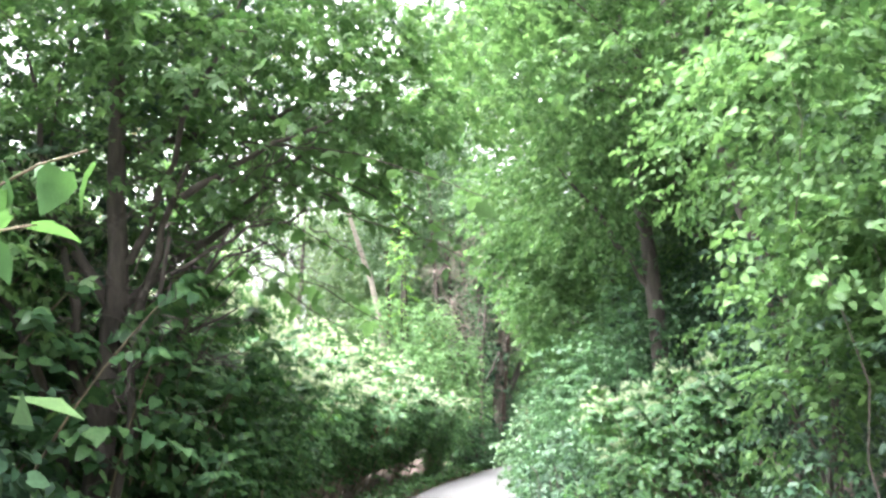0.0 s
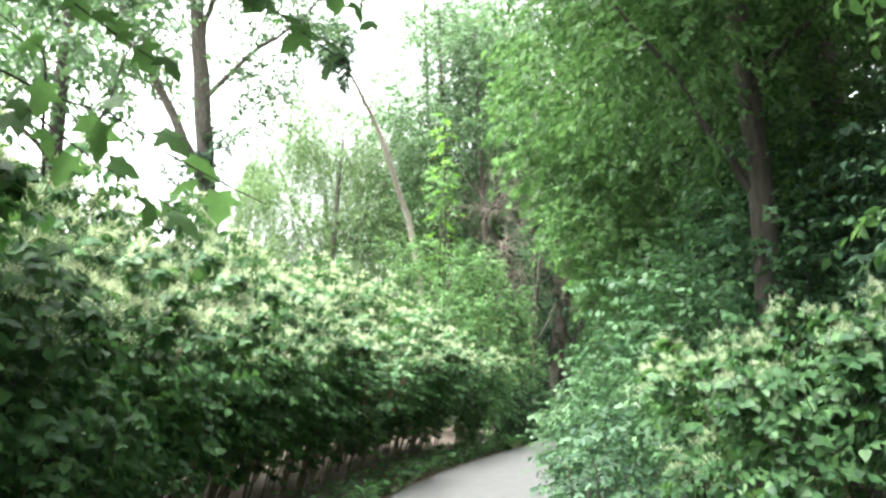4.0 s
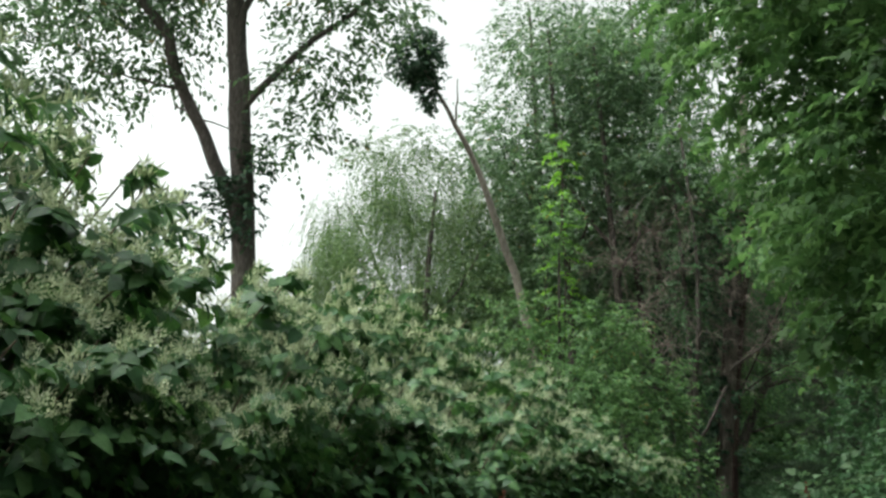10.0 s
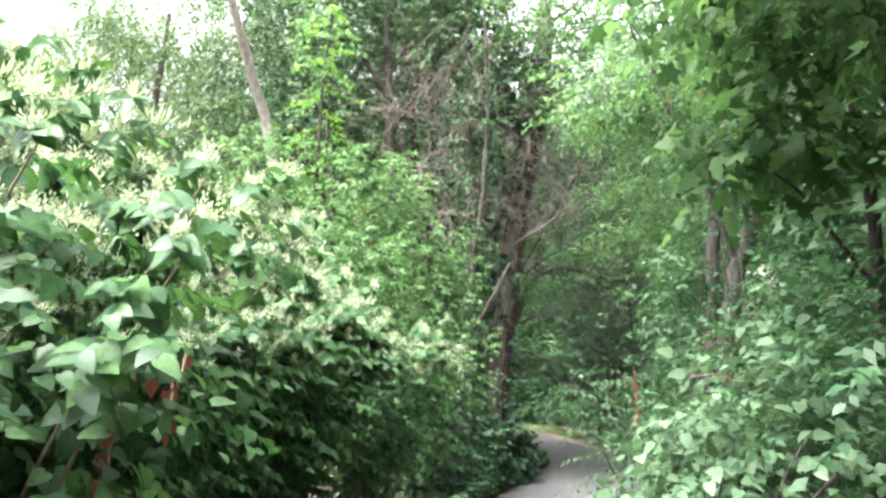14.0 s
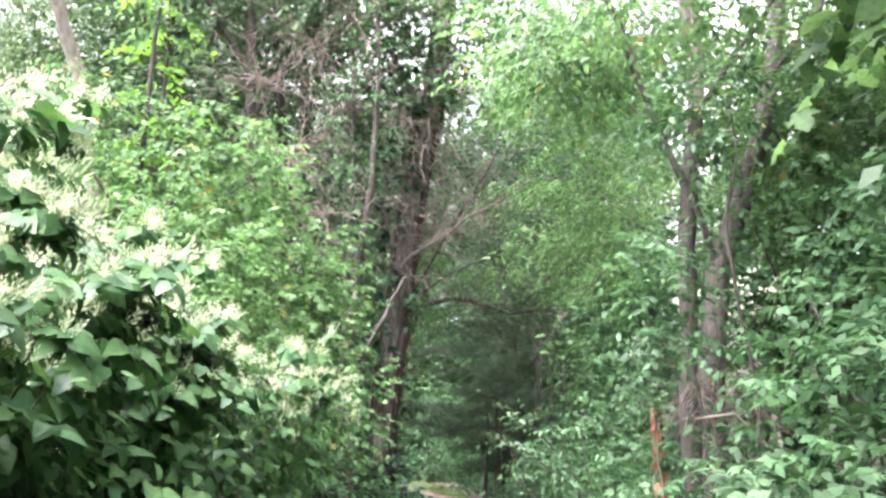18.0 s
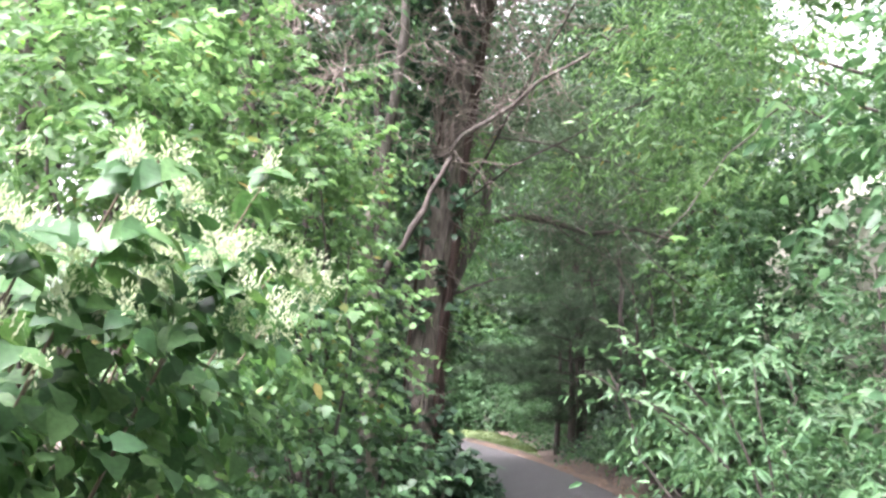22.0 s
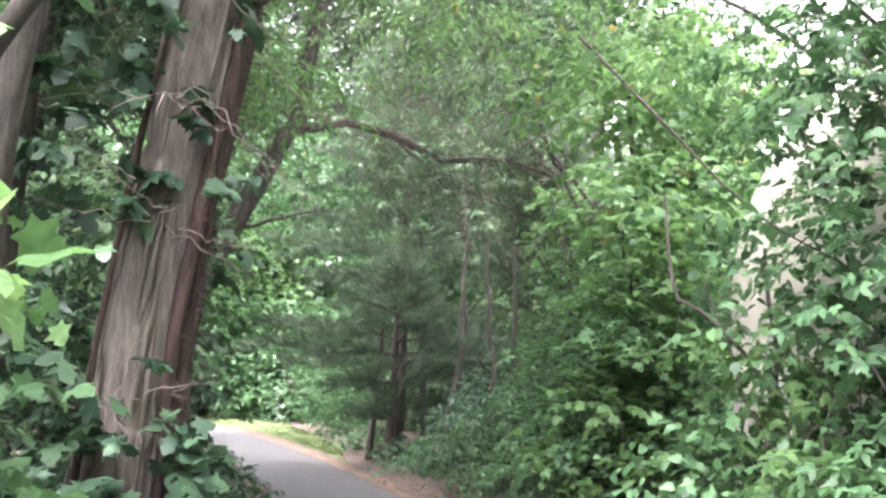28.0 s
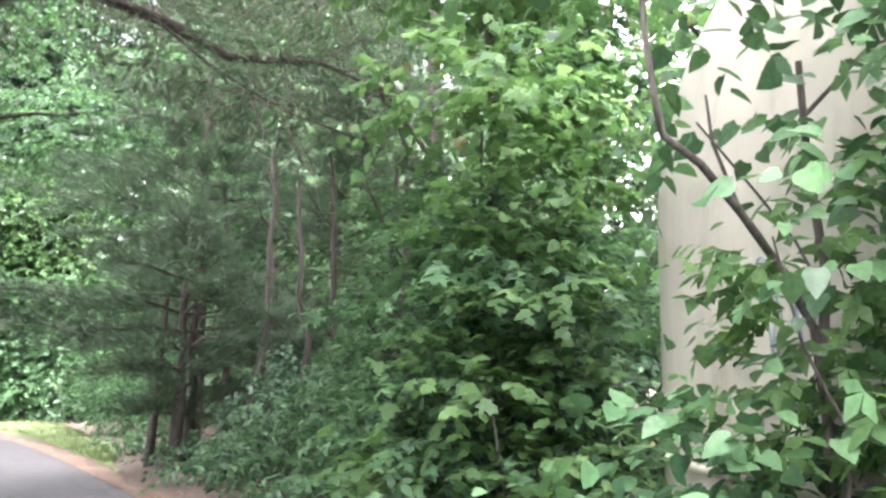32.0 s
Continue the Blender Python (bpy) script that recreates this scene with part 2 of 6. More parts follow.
LOBED = mirrored(
    [(0, 0, 0), (0.38, 0, 0), (1.0, 0, -0.14)],
    [(-0.1, 0.30, -0.03), (0.14, 0.28, 0.03), (0.34, 0.60, -0.10), (0.46, 0.26, 0.03), (0.66, 0.30, -0.05)],
    [[0, 1, 4, 3], [1, 6, 5, 4], [1, 2, 7, 6]],
)
TRIO = (np.array([(0, 0, 0), (0.45, 0.22, 0.03), (1, 0, -0.14), (0.45, -0.22, 0.03), (0.36, 0.24, 0.03), (0.34, 0.62, -0.1), (-0.04, 0.3, -0.02), (-0.04, -0.3, -0.02), (0.34, -0.62, -0.1), (0.36, -0.24, 0.03)], float), np.array([[0, 3, 2, 1], [0, 4, 5, 6], [0, 7, 8, 9]]))
SLENDER = mirrored([(0, 0, 0), (1.0, 0, -0.16)], [(0.3, 0.15, 0.03), (0.7, 0.11, -0.03)], [[0, 1, 3, 2]])
KITE = (np.array([(0, 0, 0), (0.45, 0.27, 0.07), (1, 0, -0.1), (0.45, -0.27, 0.07)], float), np.array([[0, 1, 2, 3]]))
SLIM = (np.array([(0, 0, 0), (0.4, 0.09, 0.03), (1, 0, -0.15), (0.4, -0.09, 0.03)], float), np.array([[0, 1, 2, 3]]))
NEEDLES = (np.array([(0, -0.03, 0), (0, 0.03, 0), (1, 0.017, 0), (1, -0.017, 0)], float), np.array([[0, 1, 2, 3]]))


def leaves(name, pos, axis, up, size, shape):
    """One mesh of many leaves: base points, directions to the tip, normals, lengths."""
    tv, tf = shape
    axis = unit(axis)
    side = unit(np.cross(up, axis))
    nor = np.cross(axis, side)
    size = np.asarray(size)[:, None, None]
    v = pos[:, None] + size * (tv[None, :, :1] * axis[:, None] + tv[None, :, 1:2] * side[:, None] + tv[None, :, 2:] * nor[:, None])
    f = (np.arange(len(pos)) * len(tv))[:, None, None] + tf[None]
    return mesh_from(name, v.reshape(-1, 3), f.reshape(-1, tf.shape[1]), True)


def sprigs(origin, heading, length, count, size, droop=0.35, spread=0.9, flat=0.7):
    """Leaves in two rows along twigs. Returns base, axis, up, length arrays."""
    n = len(origin)
    heading = unit(heading)
    s = (np.arange(count)[None] + rng.uniform(0.2, 0.9, (n, count))) / count
    at = origin[:, None] + heading[:, None] * (s * np.reshape(length, (-1, 1)))[..., None]
    at[..., 2] -= droop * np.reshape(length, (-1, 1)) * s**2
    across = unit(np.cross(heading, [0, 0, 1.0]) + 1e-3)
    sign = np.where(np.arange(count) % 2, 1.0, -1.0)[None, :, None]
    ax = heading[:, None] * rng.uniform(0.3, 0.9, (n, count, 1)) + across[:, None] * sign * spread + rng.normal(0, 0.25, (n, count, 3))
    ax[..., 2] -= rng.uniform(0.1, 1.1 if flat < 1 else 0.5, (n, count))
    up = np.array([0, 0, 1.0]) * flat + rng.normal(0, 0.45, (n, count, 3)) + heading[:, None] * 0.4
    sz = size * rng.uniform(0.6, 1.25, (n, count))
    return at.reshape(-1, 3), ax.reshape(-1, 3), up.reshape(-1, 3), sz.ravel()


def shell(n, centre, radii, fill=0.35, low=-1.0):
    """Points in and near the surface of an uneven blob, with outward directions."""
    d = unit(rng.normal(0, 1, (int(n * 1.6), 3)))
    d = d[d[:, 2] > low][:n]
    r = 1 - rng.uniform(0, 1, len(d)) ** 1.6 * (1 - fill)
    lump = 1 + 0.18 * np.sin(d[:, 0] * 5.1 + centre[1]) * np.cos(d[:, 1] * 4.3 + centre[0]) + 0.12 * np.sin(d[:, 2] * 7 + centre[0] * 3)
    return np.asarray(centre) + d * np.asarray(radii) * (r * lump)[:, None], d


def foliage(blobs, per, count, size, shape, name, length=0.35, droop=0.35, fill=0.35, low=-1.0, flat=0.7, hang=0.0):
    """Leaf mesh over several blobs (x, y, z, rx, ry, rz); per: twigs for each square metre of blob."""
    packs = []
    for x, y, z, a, b, c in blobs:
        n = max(6, int(per * 4.2 * (a * b + b * c + a * c)))
        o, d = shell(n, (x, y, z), (a, b, c), fill, low)
        head = d + rng.normal(0, 0.45, d.shape)
        head[:, 2] = head[:, 2] * 0.6 + 0.05
        if hang:
            head = d * (1 - hang) * 0.5 + rng.normal(0, 0.12, d.shape) + [0, 0, -hang]
        packs.append(sprigs(o, head, length * rng.uniform(0.6, 1.3, len(o)), count, size, droop, 0.9, flat))
    return leaves(name, *[np.concatenate(a) for a in zip(*packs)], shape)


def tube(points, radii, sides=7, rough=0.06):
    """Vertices and quads of a round limb along points, tapered by radii."""
    pts, rad = np.asarray(points, float), np.asarray(radii, float)
    t = unit(np.gradient(pts, axis=0))
    ref = np.array([0.31, 0.95, 0.05])
    u = unit(np.cross(t, ref))
    w = np.cross(t, u)
    ang = np.linspace(0, 2 * np.pi, sides, endpoint=False)
    wob = 1 + rng.normal(0, rough, (len(pts), sides))
    ring = u[:, None] * np.cos(ang)[None, :, None] + w[:, None] * np.sin(ang)[None, :, None]
    v = pts[:, None] + ring * (rad[:, None] * wob)[..., None]
    i, j = np.meshgrid(np.arange(len(pts) - 1), np.arange(sides), indexing="ij")
    a, b = i * sides + j, i * sides + (j + 1) % sides
    return v.reshape(-1, 3), np.stack([a, b, b + sides, a + sides], -1).reshape(-1, 4)


def tubes(name, limbs, sides=7, rough=0.06):
    vs, fs, base = [], [], 0
    for pts, rad in limbs:
        v, f = tube(pts, rad, sides, rough)
        vs.append(v), fs.append(f + base)
        base += len(v)
    return mesh_from(name, np.concatenate(vs), np.concatenate(fs), True)


def bend(a, b, n=7, sag=0.0, wander=0.05):
    """Points from a to b, bowed and slightly crooked."""
    a, b = np.asarray(a, float), np.asarray(b, float)
    s = np.linspace(0, 1, n)[:, None]
    far = np.linalg.norm(b - a)
    p = a + (b - a) * s + np.array([0, 0, 1.0]) * sag * far * (s * (1 - s))
    p[1:-1] += rng.normal(0, wander * far / n, (n - 2, 3))
    return p


def taper(r0, r1, n=7):
    return np.linspace(r0, r1, n)


def tree(label, trunk, radii, limbs, blobs, leaf_mat, bark, leaf=0.1, shape=OVAL, per=32, count=8, category="tree", length=0.4, sides=10, droop=0.35, name="tree", fill=0.3, hang=0.0):
    """A tree: trunk points with radii, limbs as (start, end, r0, r1, sag), and crown blobs."""
    t = thing(name, label, category, tuple(trunk[0]))
    back = -np.asarray(trunk[0], float)
    pts = np.asarray(trunk, float) + back
    k = np.linspace(0, 1, 4 * len(pts))
    fine = np.stack([np.interp(k, np.linspace(0, 1, len(pts)), pts[:, a]) for a in range(3)], 1)
    fine[1:-1, :2] += rng.normal(0, 0.012, (len(fine) - 2, 2))
    rr = np.interp(k, np.linspace(0, 1, len(pts)), radii)
    part("trunk", tubes("trunk", [(fine, rr)], sides, 0.05), bark, t)
    for a, b, r0, r1, sag in limbs:
        part("limb", tubes("limb", [(bend(np.add(a, back), np.add(b, back), 9, sag, 0.12), taper(r0, r1, 9))], 6), bark, t)
    if blobs:
        moved = [(x + back[0], y + back[1], z + back[2], a, b, c) for x, y, z, a, b, c in blobs]
        part("crown", foliage(moved, per, count, leaf, shape, "crown", length, droop, fill, -1.0, 0.7, hang), leaf_mat, t)
    return t


def curve(t, pts):
    """Smooth interpolation of plan points by their y."""
    pts = np.asarray(pts, float)
    return np.interp(t, pts[:, 0], pts[:, 1])


# ---- plan ----
# The path's left and right edges as x over y.
LEFT_EDGE = [(-30, -0.8), (0, -0.8), (6, -0.85), (12, -0.85), (15, -0.62), (17, -0.25), (19, 0.22), (21.2, 0.85), (23, 1.4), (24.2, 1.75), (25.5, 2.35), (27, 3.0), (28.5, 3.5), (30, 3.95), (32, 4.3), (36, 4.5), (40, 4.5), (44, 4.2), (48, 2.6), (54, -1.5), (62, -8), (70, -15)]
WIDTH = [(-30, 2.1), (21, 2.1), (26, 2.0), (32, 1.6), (40, 1.6), (70, 2.2)]


def left_edge(y):
    return sum(curve(np.asarray(y, float) + d, LEFT_EDGE) for d in (-1.5, -0.75, 0, 0.75, 1.5)) / 5


def right_edge(y):
    return left_edge(y) + curve(y, WIDTH)


def sheet(name, xs, ys, height):
    """A ground sheet over a grid, with heights from a function of x and y."""
    gx, gy = np.meshgrid(xs, ys)
    v = np.stack([gx, gy, height(gx, gy)], -1).reshape(-1, 3)
    i, j = np.meshgrid(np.arange(len(ys) - 1), np.arange(len(xs) - 1), indexing="ij")
    a = i * len(xs) + j
    return mesh_from(name, v, np.stack([a, a + 1, a + 1 + len(xs), a + len(xs)], -1).reshape(-1, 4), True)


def ground_height(x, y):
    off = np.maximum(left_edge(y) - x, x - right_edge(y))
    rough = 0.035 * np.sin(x * 3.1 + y * 1.7) * np.cos(y * 2.3 - x) + 0.02 * np.sin(7 * x) * np.sin(6 * y)
    return np.clip(off * 0.15, -0.03, 0.10) + rough * np.clip(off, 0, 1) - 0.012


near_x = np.concatenate([[-2500, -400, -90, -40], np.arange(-8, 12, 0.3), [40, 90, 400, 2500]])
near_y = np.concatenate([[-2500, -300, -60, -20], np.arange(-4, 50, 0.4), [80, 140, 500, 2500]])
ground = part("ground", sheet("ground", near_x, near_y, ground_height), SOIL)
tagged(ground, "dark soil with leaf litter beside the path", "ground", kind="structure")


def ribbon(name, lo, hi, y0, y1, step, z, crown=0.02, cols=9, draped=False):
    ys = np.arange(y0, y1 + step, step)
    s = np.linspace(0, 1, cols)
    x = lo(ys)[:, None] + (hi(ys) - lo(ys))[:, None] * s
    yy = np.repeat(ys[:, None], cols, 1)
    base = ground_height(x, yy) if draped else 0
    v = np.stack([x, yy, base + z + crown * np.sin(np.pi * s)[None] + 0 * x], -1)
    i, j = np.meshgrid(np.arange(len(ys) - 1), np.arange(cols - 1), indexing="ij")
    a = i * cols + j
    return mesh_from(name, v.reshape(-1, 3), np.stack([a, a + 1, a + 1 + cols, a + cols], -1).reshape(-1, 4), True)


def ragged(edge, sign, amount):
    return lambda y: edge(y) + sign * amount * (0.5 + 0.5 * np.sin(y * 5.3) * np.sin(y * 2.1 + 1) + 0.3 * np.sin(y * 13.0))


path = part("path", ribbon("path", ragged(left_edge, 1, 0.06), ragged(right_edge, -1, 0.06), -25, 68, 0.12, 0.008), ASPHALT)
tagged(path, "pale grey worn asphalt footpath winding through woods", "path", kind="structure")


# ---- knotweed ----
PLUME_AT = [(0.0, 0.0, 0.05), (0.18, 0.03, -0.05), (0.36, -0.04, 0.03), (0.55, 0.03, 0.0), (0.74, -0.02, -0.02)]
PLUME = (np.array([(a + 0.3 * u, b + (0.13 - 0.08 * a) * w + (0.1 if k % 2 else -0.1) * u, c + 0.05 * u * (k % 3 - 1)) for k, (a, b, c) in enumerate(PLUME_AT) for u, w in ((0, 0), (0.5, 0.6), (1, 0), (0.5, -0.6))], float), np.arange(20).reshape(5, 4))
SPIKE = (np.array([(0, 0, 0), (0.35, 0.075, 0), (1, 0, 0), (0.35, -0.075, 0), (0.35, 0, 0.075), (0.35, 0, -0.075)], float), np.array([[0, 1, 2, 3], [0, 4, 2, 5]]))


def knotweed(height, lean, branches, plumes, seed, leaf=0.115, shape=HEART, bare=0.16):
    """Template meshes of one clump that faces +x: canes, foliage, flower sprays."""
    global rng
    rng = np.random.default_rng(seed)
    canes, tops = [], []
    for _ in range(6):
        foot = np.array([rng.uniform(-0.9, -0.25), rng.uniform(-0.4, 0.4), -0.05])
        h = height * rng.uniform(0.8, 1.06)
        tip = foot + [0.35 + lean * rng.uniform(0.5, 1.2), rng.normal(0, 0.25), h]
        s = np.linspace(0, 1, 10)[:, None]
        p = foot + (tip - foot) * s
        p[:, 0] += lean * 0.5 * (s[:, 0] ** 3 - s[:, 0])
        canes.append((p, taper(0.014, 0.004, 10)))
        tops.append(p)
    tops = np.array(tops)
    c = rng.integers(0, 6, branches)
    s = bare + (1 - bare) * rng.uniform(0.0, 1.0, branches) ** (0.8 if bare < 0.1 else 0.55)
    o = np.stack([[np.interp(s[i], np.linspace(0, 1, 10), tops[c[i], :, a]) for a in range(3)] for i in range(branches)])
    ang = rng.normal(0, 1.1, branches)
    head = unit(np.stack([np.cos(ang), np.sin(ang), 0.3 + 0.45 * (s - 0.4)], 1))
    ln = (0.13 + 0.53 * np.sin(np.pi * np.clip((s - 0.6 * bare) / (1 - 0.6 * bare), 0, 1) ** 1.5)) * rng.uniform(0.7, 1.25, branches)
    k = 11
    t = (np.arange(k)[None] + rng.uniform(0.1, 0.8, (branches, k))) / k
    at = o[:, None] + head[:, None] * (t * ln[:, None])[..., None]
    at[..., 2] -= 0.5 * ln[:, None] * t**2
    across = unit(np.cross(head, [0, 0, 1.0]))
    sign = np.where(np.arange(k) % 2, 1.0, -1.0)[None, :, None]
    ax = head[:, None] * rng.uniform(0.2, 0.7, (branches, k, 1)) + across[:, None] * sign * 0.75 + rng.normal(0, 0.16, (branches, k, 3))
    ax[..., 2] -= rng.uniform(0.25, 1.0, (branches, k))
    up = np.array([0, 0, 0.85]) + head[:, None] * [0.75, 0.75, 0] + rng.normal(0, 0.2, (branches, k, 3))
    size = leaf * rng.uniform(0.65, 1.25, (branches, k)) * (1.1 - 0.35 * t)
    foliage_mesh = leaves("knotweed_foliage", at.reshape(-1, 3), ax.reshape(-1, 3), up.reshape(-1, 3), size.ravel(), shape)
    high = np.argsort(o[:, 2] + 0.25 * head[:, 0] + rng.normal(0, 0.15, branches))[-plumes:]
    high = high[o[high, 2] > 0.74 * height]
    n, k, m = len(high), 7, 3
    t = rng.uniform(0.3, 1.05, (n, k))
    base = o[high][:, None] + head[high][:, None] * (t * ln[high][:, None])[..., None]
    base[..., 2] += 0.015 - 0.5 * ln[high][:, None] * t**2
    at = np.repeat(base[:, :, None], m, 2) + rng.normal(0, 0.012, (n, k, m, 3))
    ax = rng.normal(0, 0.55, (n, k, m, 3)) + [0.1, 0, 0.9] + head[high][:, None, None] * 0.4
    size = rng.uniform(0.04, 0.09, (n, k, m))
    return [tubes("cane", [x], 5, 0.02) for x in canes], foliage_mesh, leaves("flower_sprays", at.reshape(-1, 3), ax.reshape(-1, 3), rng.normal(0, 1, (n * k * m, 3)), size.ravel(), SPIKE if shape is OVAL else PLUME)


KINDS = [knotweed(2.5, 0.6, 124, 32, 100 + i, 0.1, BROAD, (0.03, 0.03, 0.14, 0.14, 0.18)[i]) for i in range(5)] + [knotweed(2.5, 0.9, 108, 38, 200 + i, 0.102, HEART, 0.12) for i in range(4)] + [knotweed(2.5, 0.85, 84, 40, 300 + i, 0.118, OVAL) for i in range(3)]


def put_knotweed(x, y, facing, scale, kind, label, flowers=True):
    canes, fol, flo = KINDS[kind]
    t = thing("knotweed_clump", label, "shrub", (x, y, 0.02), "knotweed thicket")
    t.rotation_euler = (0, 0, radians(facing))
    t.scale = (scale, scale, scale)
    for c in canes:
        part("cane", c, CANE, t)
    part("foliage", fol, KNOT, t, "broad heart-shaped green leaves")
    if flowers:
        part("flower_sprays", flo, FLOWER, t, "cream flower sprays")
    return t


spin = np.random.default_rng(22)
HEDGE = "tall green knotweed clump with cream flowers beside the path"
for row, (off, size) in enumerate([(0.0, 0.86), (0.7, 1.05), (1.45, 1.2), (2.3, 1.34)]):
    for y in np.arange(5.4 - 0.25 * row, 21.6 - 0.3 * row, 0.54 + 0.1 * row):
        edge = float(left_edge(y))
        slope = float(left_edge(y + 0.5) - left_edge(y - 0.5))
        set_back = off + float(np.interp(y, [5, 12, 14, 16, 19, 20.6, 22.5], [0.98, 0.93, 0.84, 0.8, 0.74, 0.62, 0.7]))
        put_knotweed(edge - set_back + spin.normal(0, 0.06), y + spin.normal(0, 0.1), math.degrees(-math.atan(slope)) + spin.normal(0, 14), size * spin.uniform(0.93, 1.07), int(spin.integers(*[(0, 2) if y < 9.6 or y > 20 else (2, 5), (5, 9), (9, 12), (9, 12)][row])), HEDGE, y > 7.5 or row > 1)
for y, size in ((5.3, 0.55), (5.9, 0.6), (6.5, 0.6), (7.1, 0.62), (7.7, 0.58)):
    put_knotweed(float(left_edge(y)) - 0.72, y, spin.normal(0, 14), size, int(spin.integers(0, 2)), "low leafy knotweed clump at the edge of the path", False)
for x, y, s in [(2.45, 8.8, 0.72), (2.9, 9.7, 0.84), (2.3, 9.7, 0.7), (3.3, 9.1, 0.86), (2.0, 8.2, 0.5), (2.6, 10.6, 0.75)]:
    put_knotweed(x, y, 200 + spin.normal(0, 30), s, int(spin.integers(0, 5)), "leafy knotweed clump with cream flowers under trees")


# ---- shrubs ----
def shrub(x, y, blobs, mat, label, leaf=0.085, shape=OVAL, per=34, count=8, stems=5, length=0.32, bark=DARKBARK, name="shrub", flat=0.7, fill=0.25, stem_r=0.02):
    t = thing(name, label, "shrub", (x, y, 0.0), "wayside shrubs")
    rel = [(a - x, b - y, c, d, e, f) for a, b, c, d, e, f in blobs]
    for k in range(stems):
        bx, by, bz, a, b, c = rel[k % len(rel)]
        tip = (bx + rng.normal(0, a * 0.4), by + rng.normal(0, b * 0.4), bz + c * rng.uniform(0.0, 0.6))
        part("stem", tubes("stem", [(bend((rng.normal(0, 0.1), rng.normal(0, 0.1), -0.05), tip, 8, 0.08, 0.15), taper(stem_r, stem_r * 0.3, 8))], 5), bark, t)
    part("foliage", foliage(rel, per, count, leaf, shape, "foliage", length, 0.3, fill, -1.0, flat), mat, t)
    return t


def twig_bundle(name, starts, count, length, r, mat, parent, spread=0.5, down=0.0):
    """Crooked dead twigs that branch from given points (in the parent's own space)."""
    limbs = []
    for k in range(count):
        a = np.asarray(starts[k % len(starts)], float) + rng.normal(0, 0.05, 3)
        d = unit(rng.normal(0, 1, 3) * [1, 0.7, spread])
        d[2] -= down
        b = a + d * length * rng.uniform(0.5, 1.2)
        limbs.append((bend(a, b, 9, 0.0, 0.3), taper(r, r * 0.3, 9)))
        m = a + (b - a) * rng.uniform(0.4, 0.7)
        limbs.append((bend(m, m + unit(d + rng.normal(0, 0.6, 3)) * length * 0.4, 7, 0, 0.35), taper(r * 0.6, r * 0.25, 7)))
    return tagged(part(name, tubes(name, limbs, 4, 0.02), mat, parent), kind="stuff")


def tiers(x, y, low, top, reach, n):
    """Flat layers of leaves one above another, as blobs."""
    out = []
    for k in range(n):
        z = low + (top - low) * (k + rng.uniform(0, 0.6)) / n
        wide = reach * (1.05 - 0.5 * (z - low) / (top - low))
        a, r = 2.4 * k, wide * rng.uniform(0.2, 0.75)
        out.append((x + r * math.cos(a), y + r * math.sin(a), z, wide * rng.uniform(0.4, 0.65), wide * rng.uniform(0.4, 0.65), rng.uniform(0.05, 0.11)))
    return out


rng = np.random.default_rng(31)
# undergrowth along the right of the path
for y in np.arange(7.0, 20.6, 1.15):
    e = float(right_edge(y))
    h = 0.6 + 0.25 * math.sin(y * 1.9) if y > 10 else 0.38
    shrub(e + 0.42, y, [(e + 0.42, y, h * 0.7, 0.45, 0.62, h)], (IVY_AND_SHADE if y < 12 else SHRUB) if int(y * 10) % 3 else KNOT, "low leafy green bush at the edge of the path", 0.075, OVAL, 40, 7, 4, 0.25)
for y in np.arange(11.4, 20.6, 1.6):
    e = float(right_edge(y))
    h = 1.9 + 0.5 * math.sin(y * 1.3)
    shrub(e + 1.4, y, [(e + 1.25, y, h * 0.65, 0.8, 0.95, h * 0.7), (e + 2.1, y + 0.4, h * 1.1, 0.9, 0.95, h * 0.6)], SHRUB, "dense green shrub at the edge of the wood", 0.095, KITE, 30, 8, 6)
shrub(3.2, 22.0, [(2.95, 21.9, 0.95, 0.4, 0.6, 0.8), (3.5, 22.4, 1.3, 0.6, 0.7, 0.8), (2.6, 22.0, 1.55, 0.22, 0.3, 0.2)], SHRUB, "silvery green shrub overhanging the bend", 0.066, SLENDER, 40, 8, 6, stem_r=0.012)
# saplings near the start
shrub(3.0, 4.9, [(2.9, 5.0, 2.5, 0.9, 0.9, 0.4), (3.3, 5.0, 3.1, 1.1, 1.0, 0.5), (2.5, 5.0, 3.8, 0.7, 0.7, 0.4), (3.7, 5.9, 2.7, 1.0, 0.9, 0.5), (4.3, 4.6, 2.9, 1.0, 1.0, 0.5)], MAPLE, "broad-leaved sapling with dark stems", 0.07, HEART, 42, 7, 4, stem_r=0.009)
shrub(3.5, 7.2, [(3.6, 7.2, 2.2, 0.9, 0.9, 1.4), (3.0, 6.7, 3.9, 1.1, 1.0, 0.8), (3.6, 7.4, 5.2, 1.3, 1.2, 0.8)], MAPLE, "tall green sapling beside the path", 0.09, OVAL, 28, 8, 6)
# The thicket's dark hollow is put into this shrub's leaf colour.
shrub(3.9, 4.6, [(4.2, 4.8, 1.3, 0.9, 0.9, 1.2), (4.5, 6.6, 1.5, 0.9, 0.9, 1.3), (3.3, 6.3, 1.0, 0.8, 0.7, 0.9), (3.8, 5.3, 0.5, 0.7, 0.7, 0.4), (3.6, 5.4, 1.9, 0.9, 0.8, 0.4)], IVY_AND_SHADE, "leafy shrub deep in the thicket, coloured dark for shade", 0.08, OVAL, 15, 8, 7, stem_r=0.008)
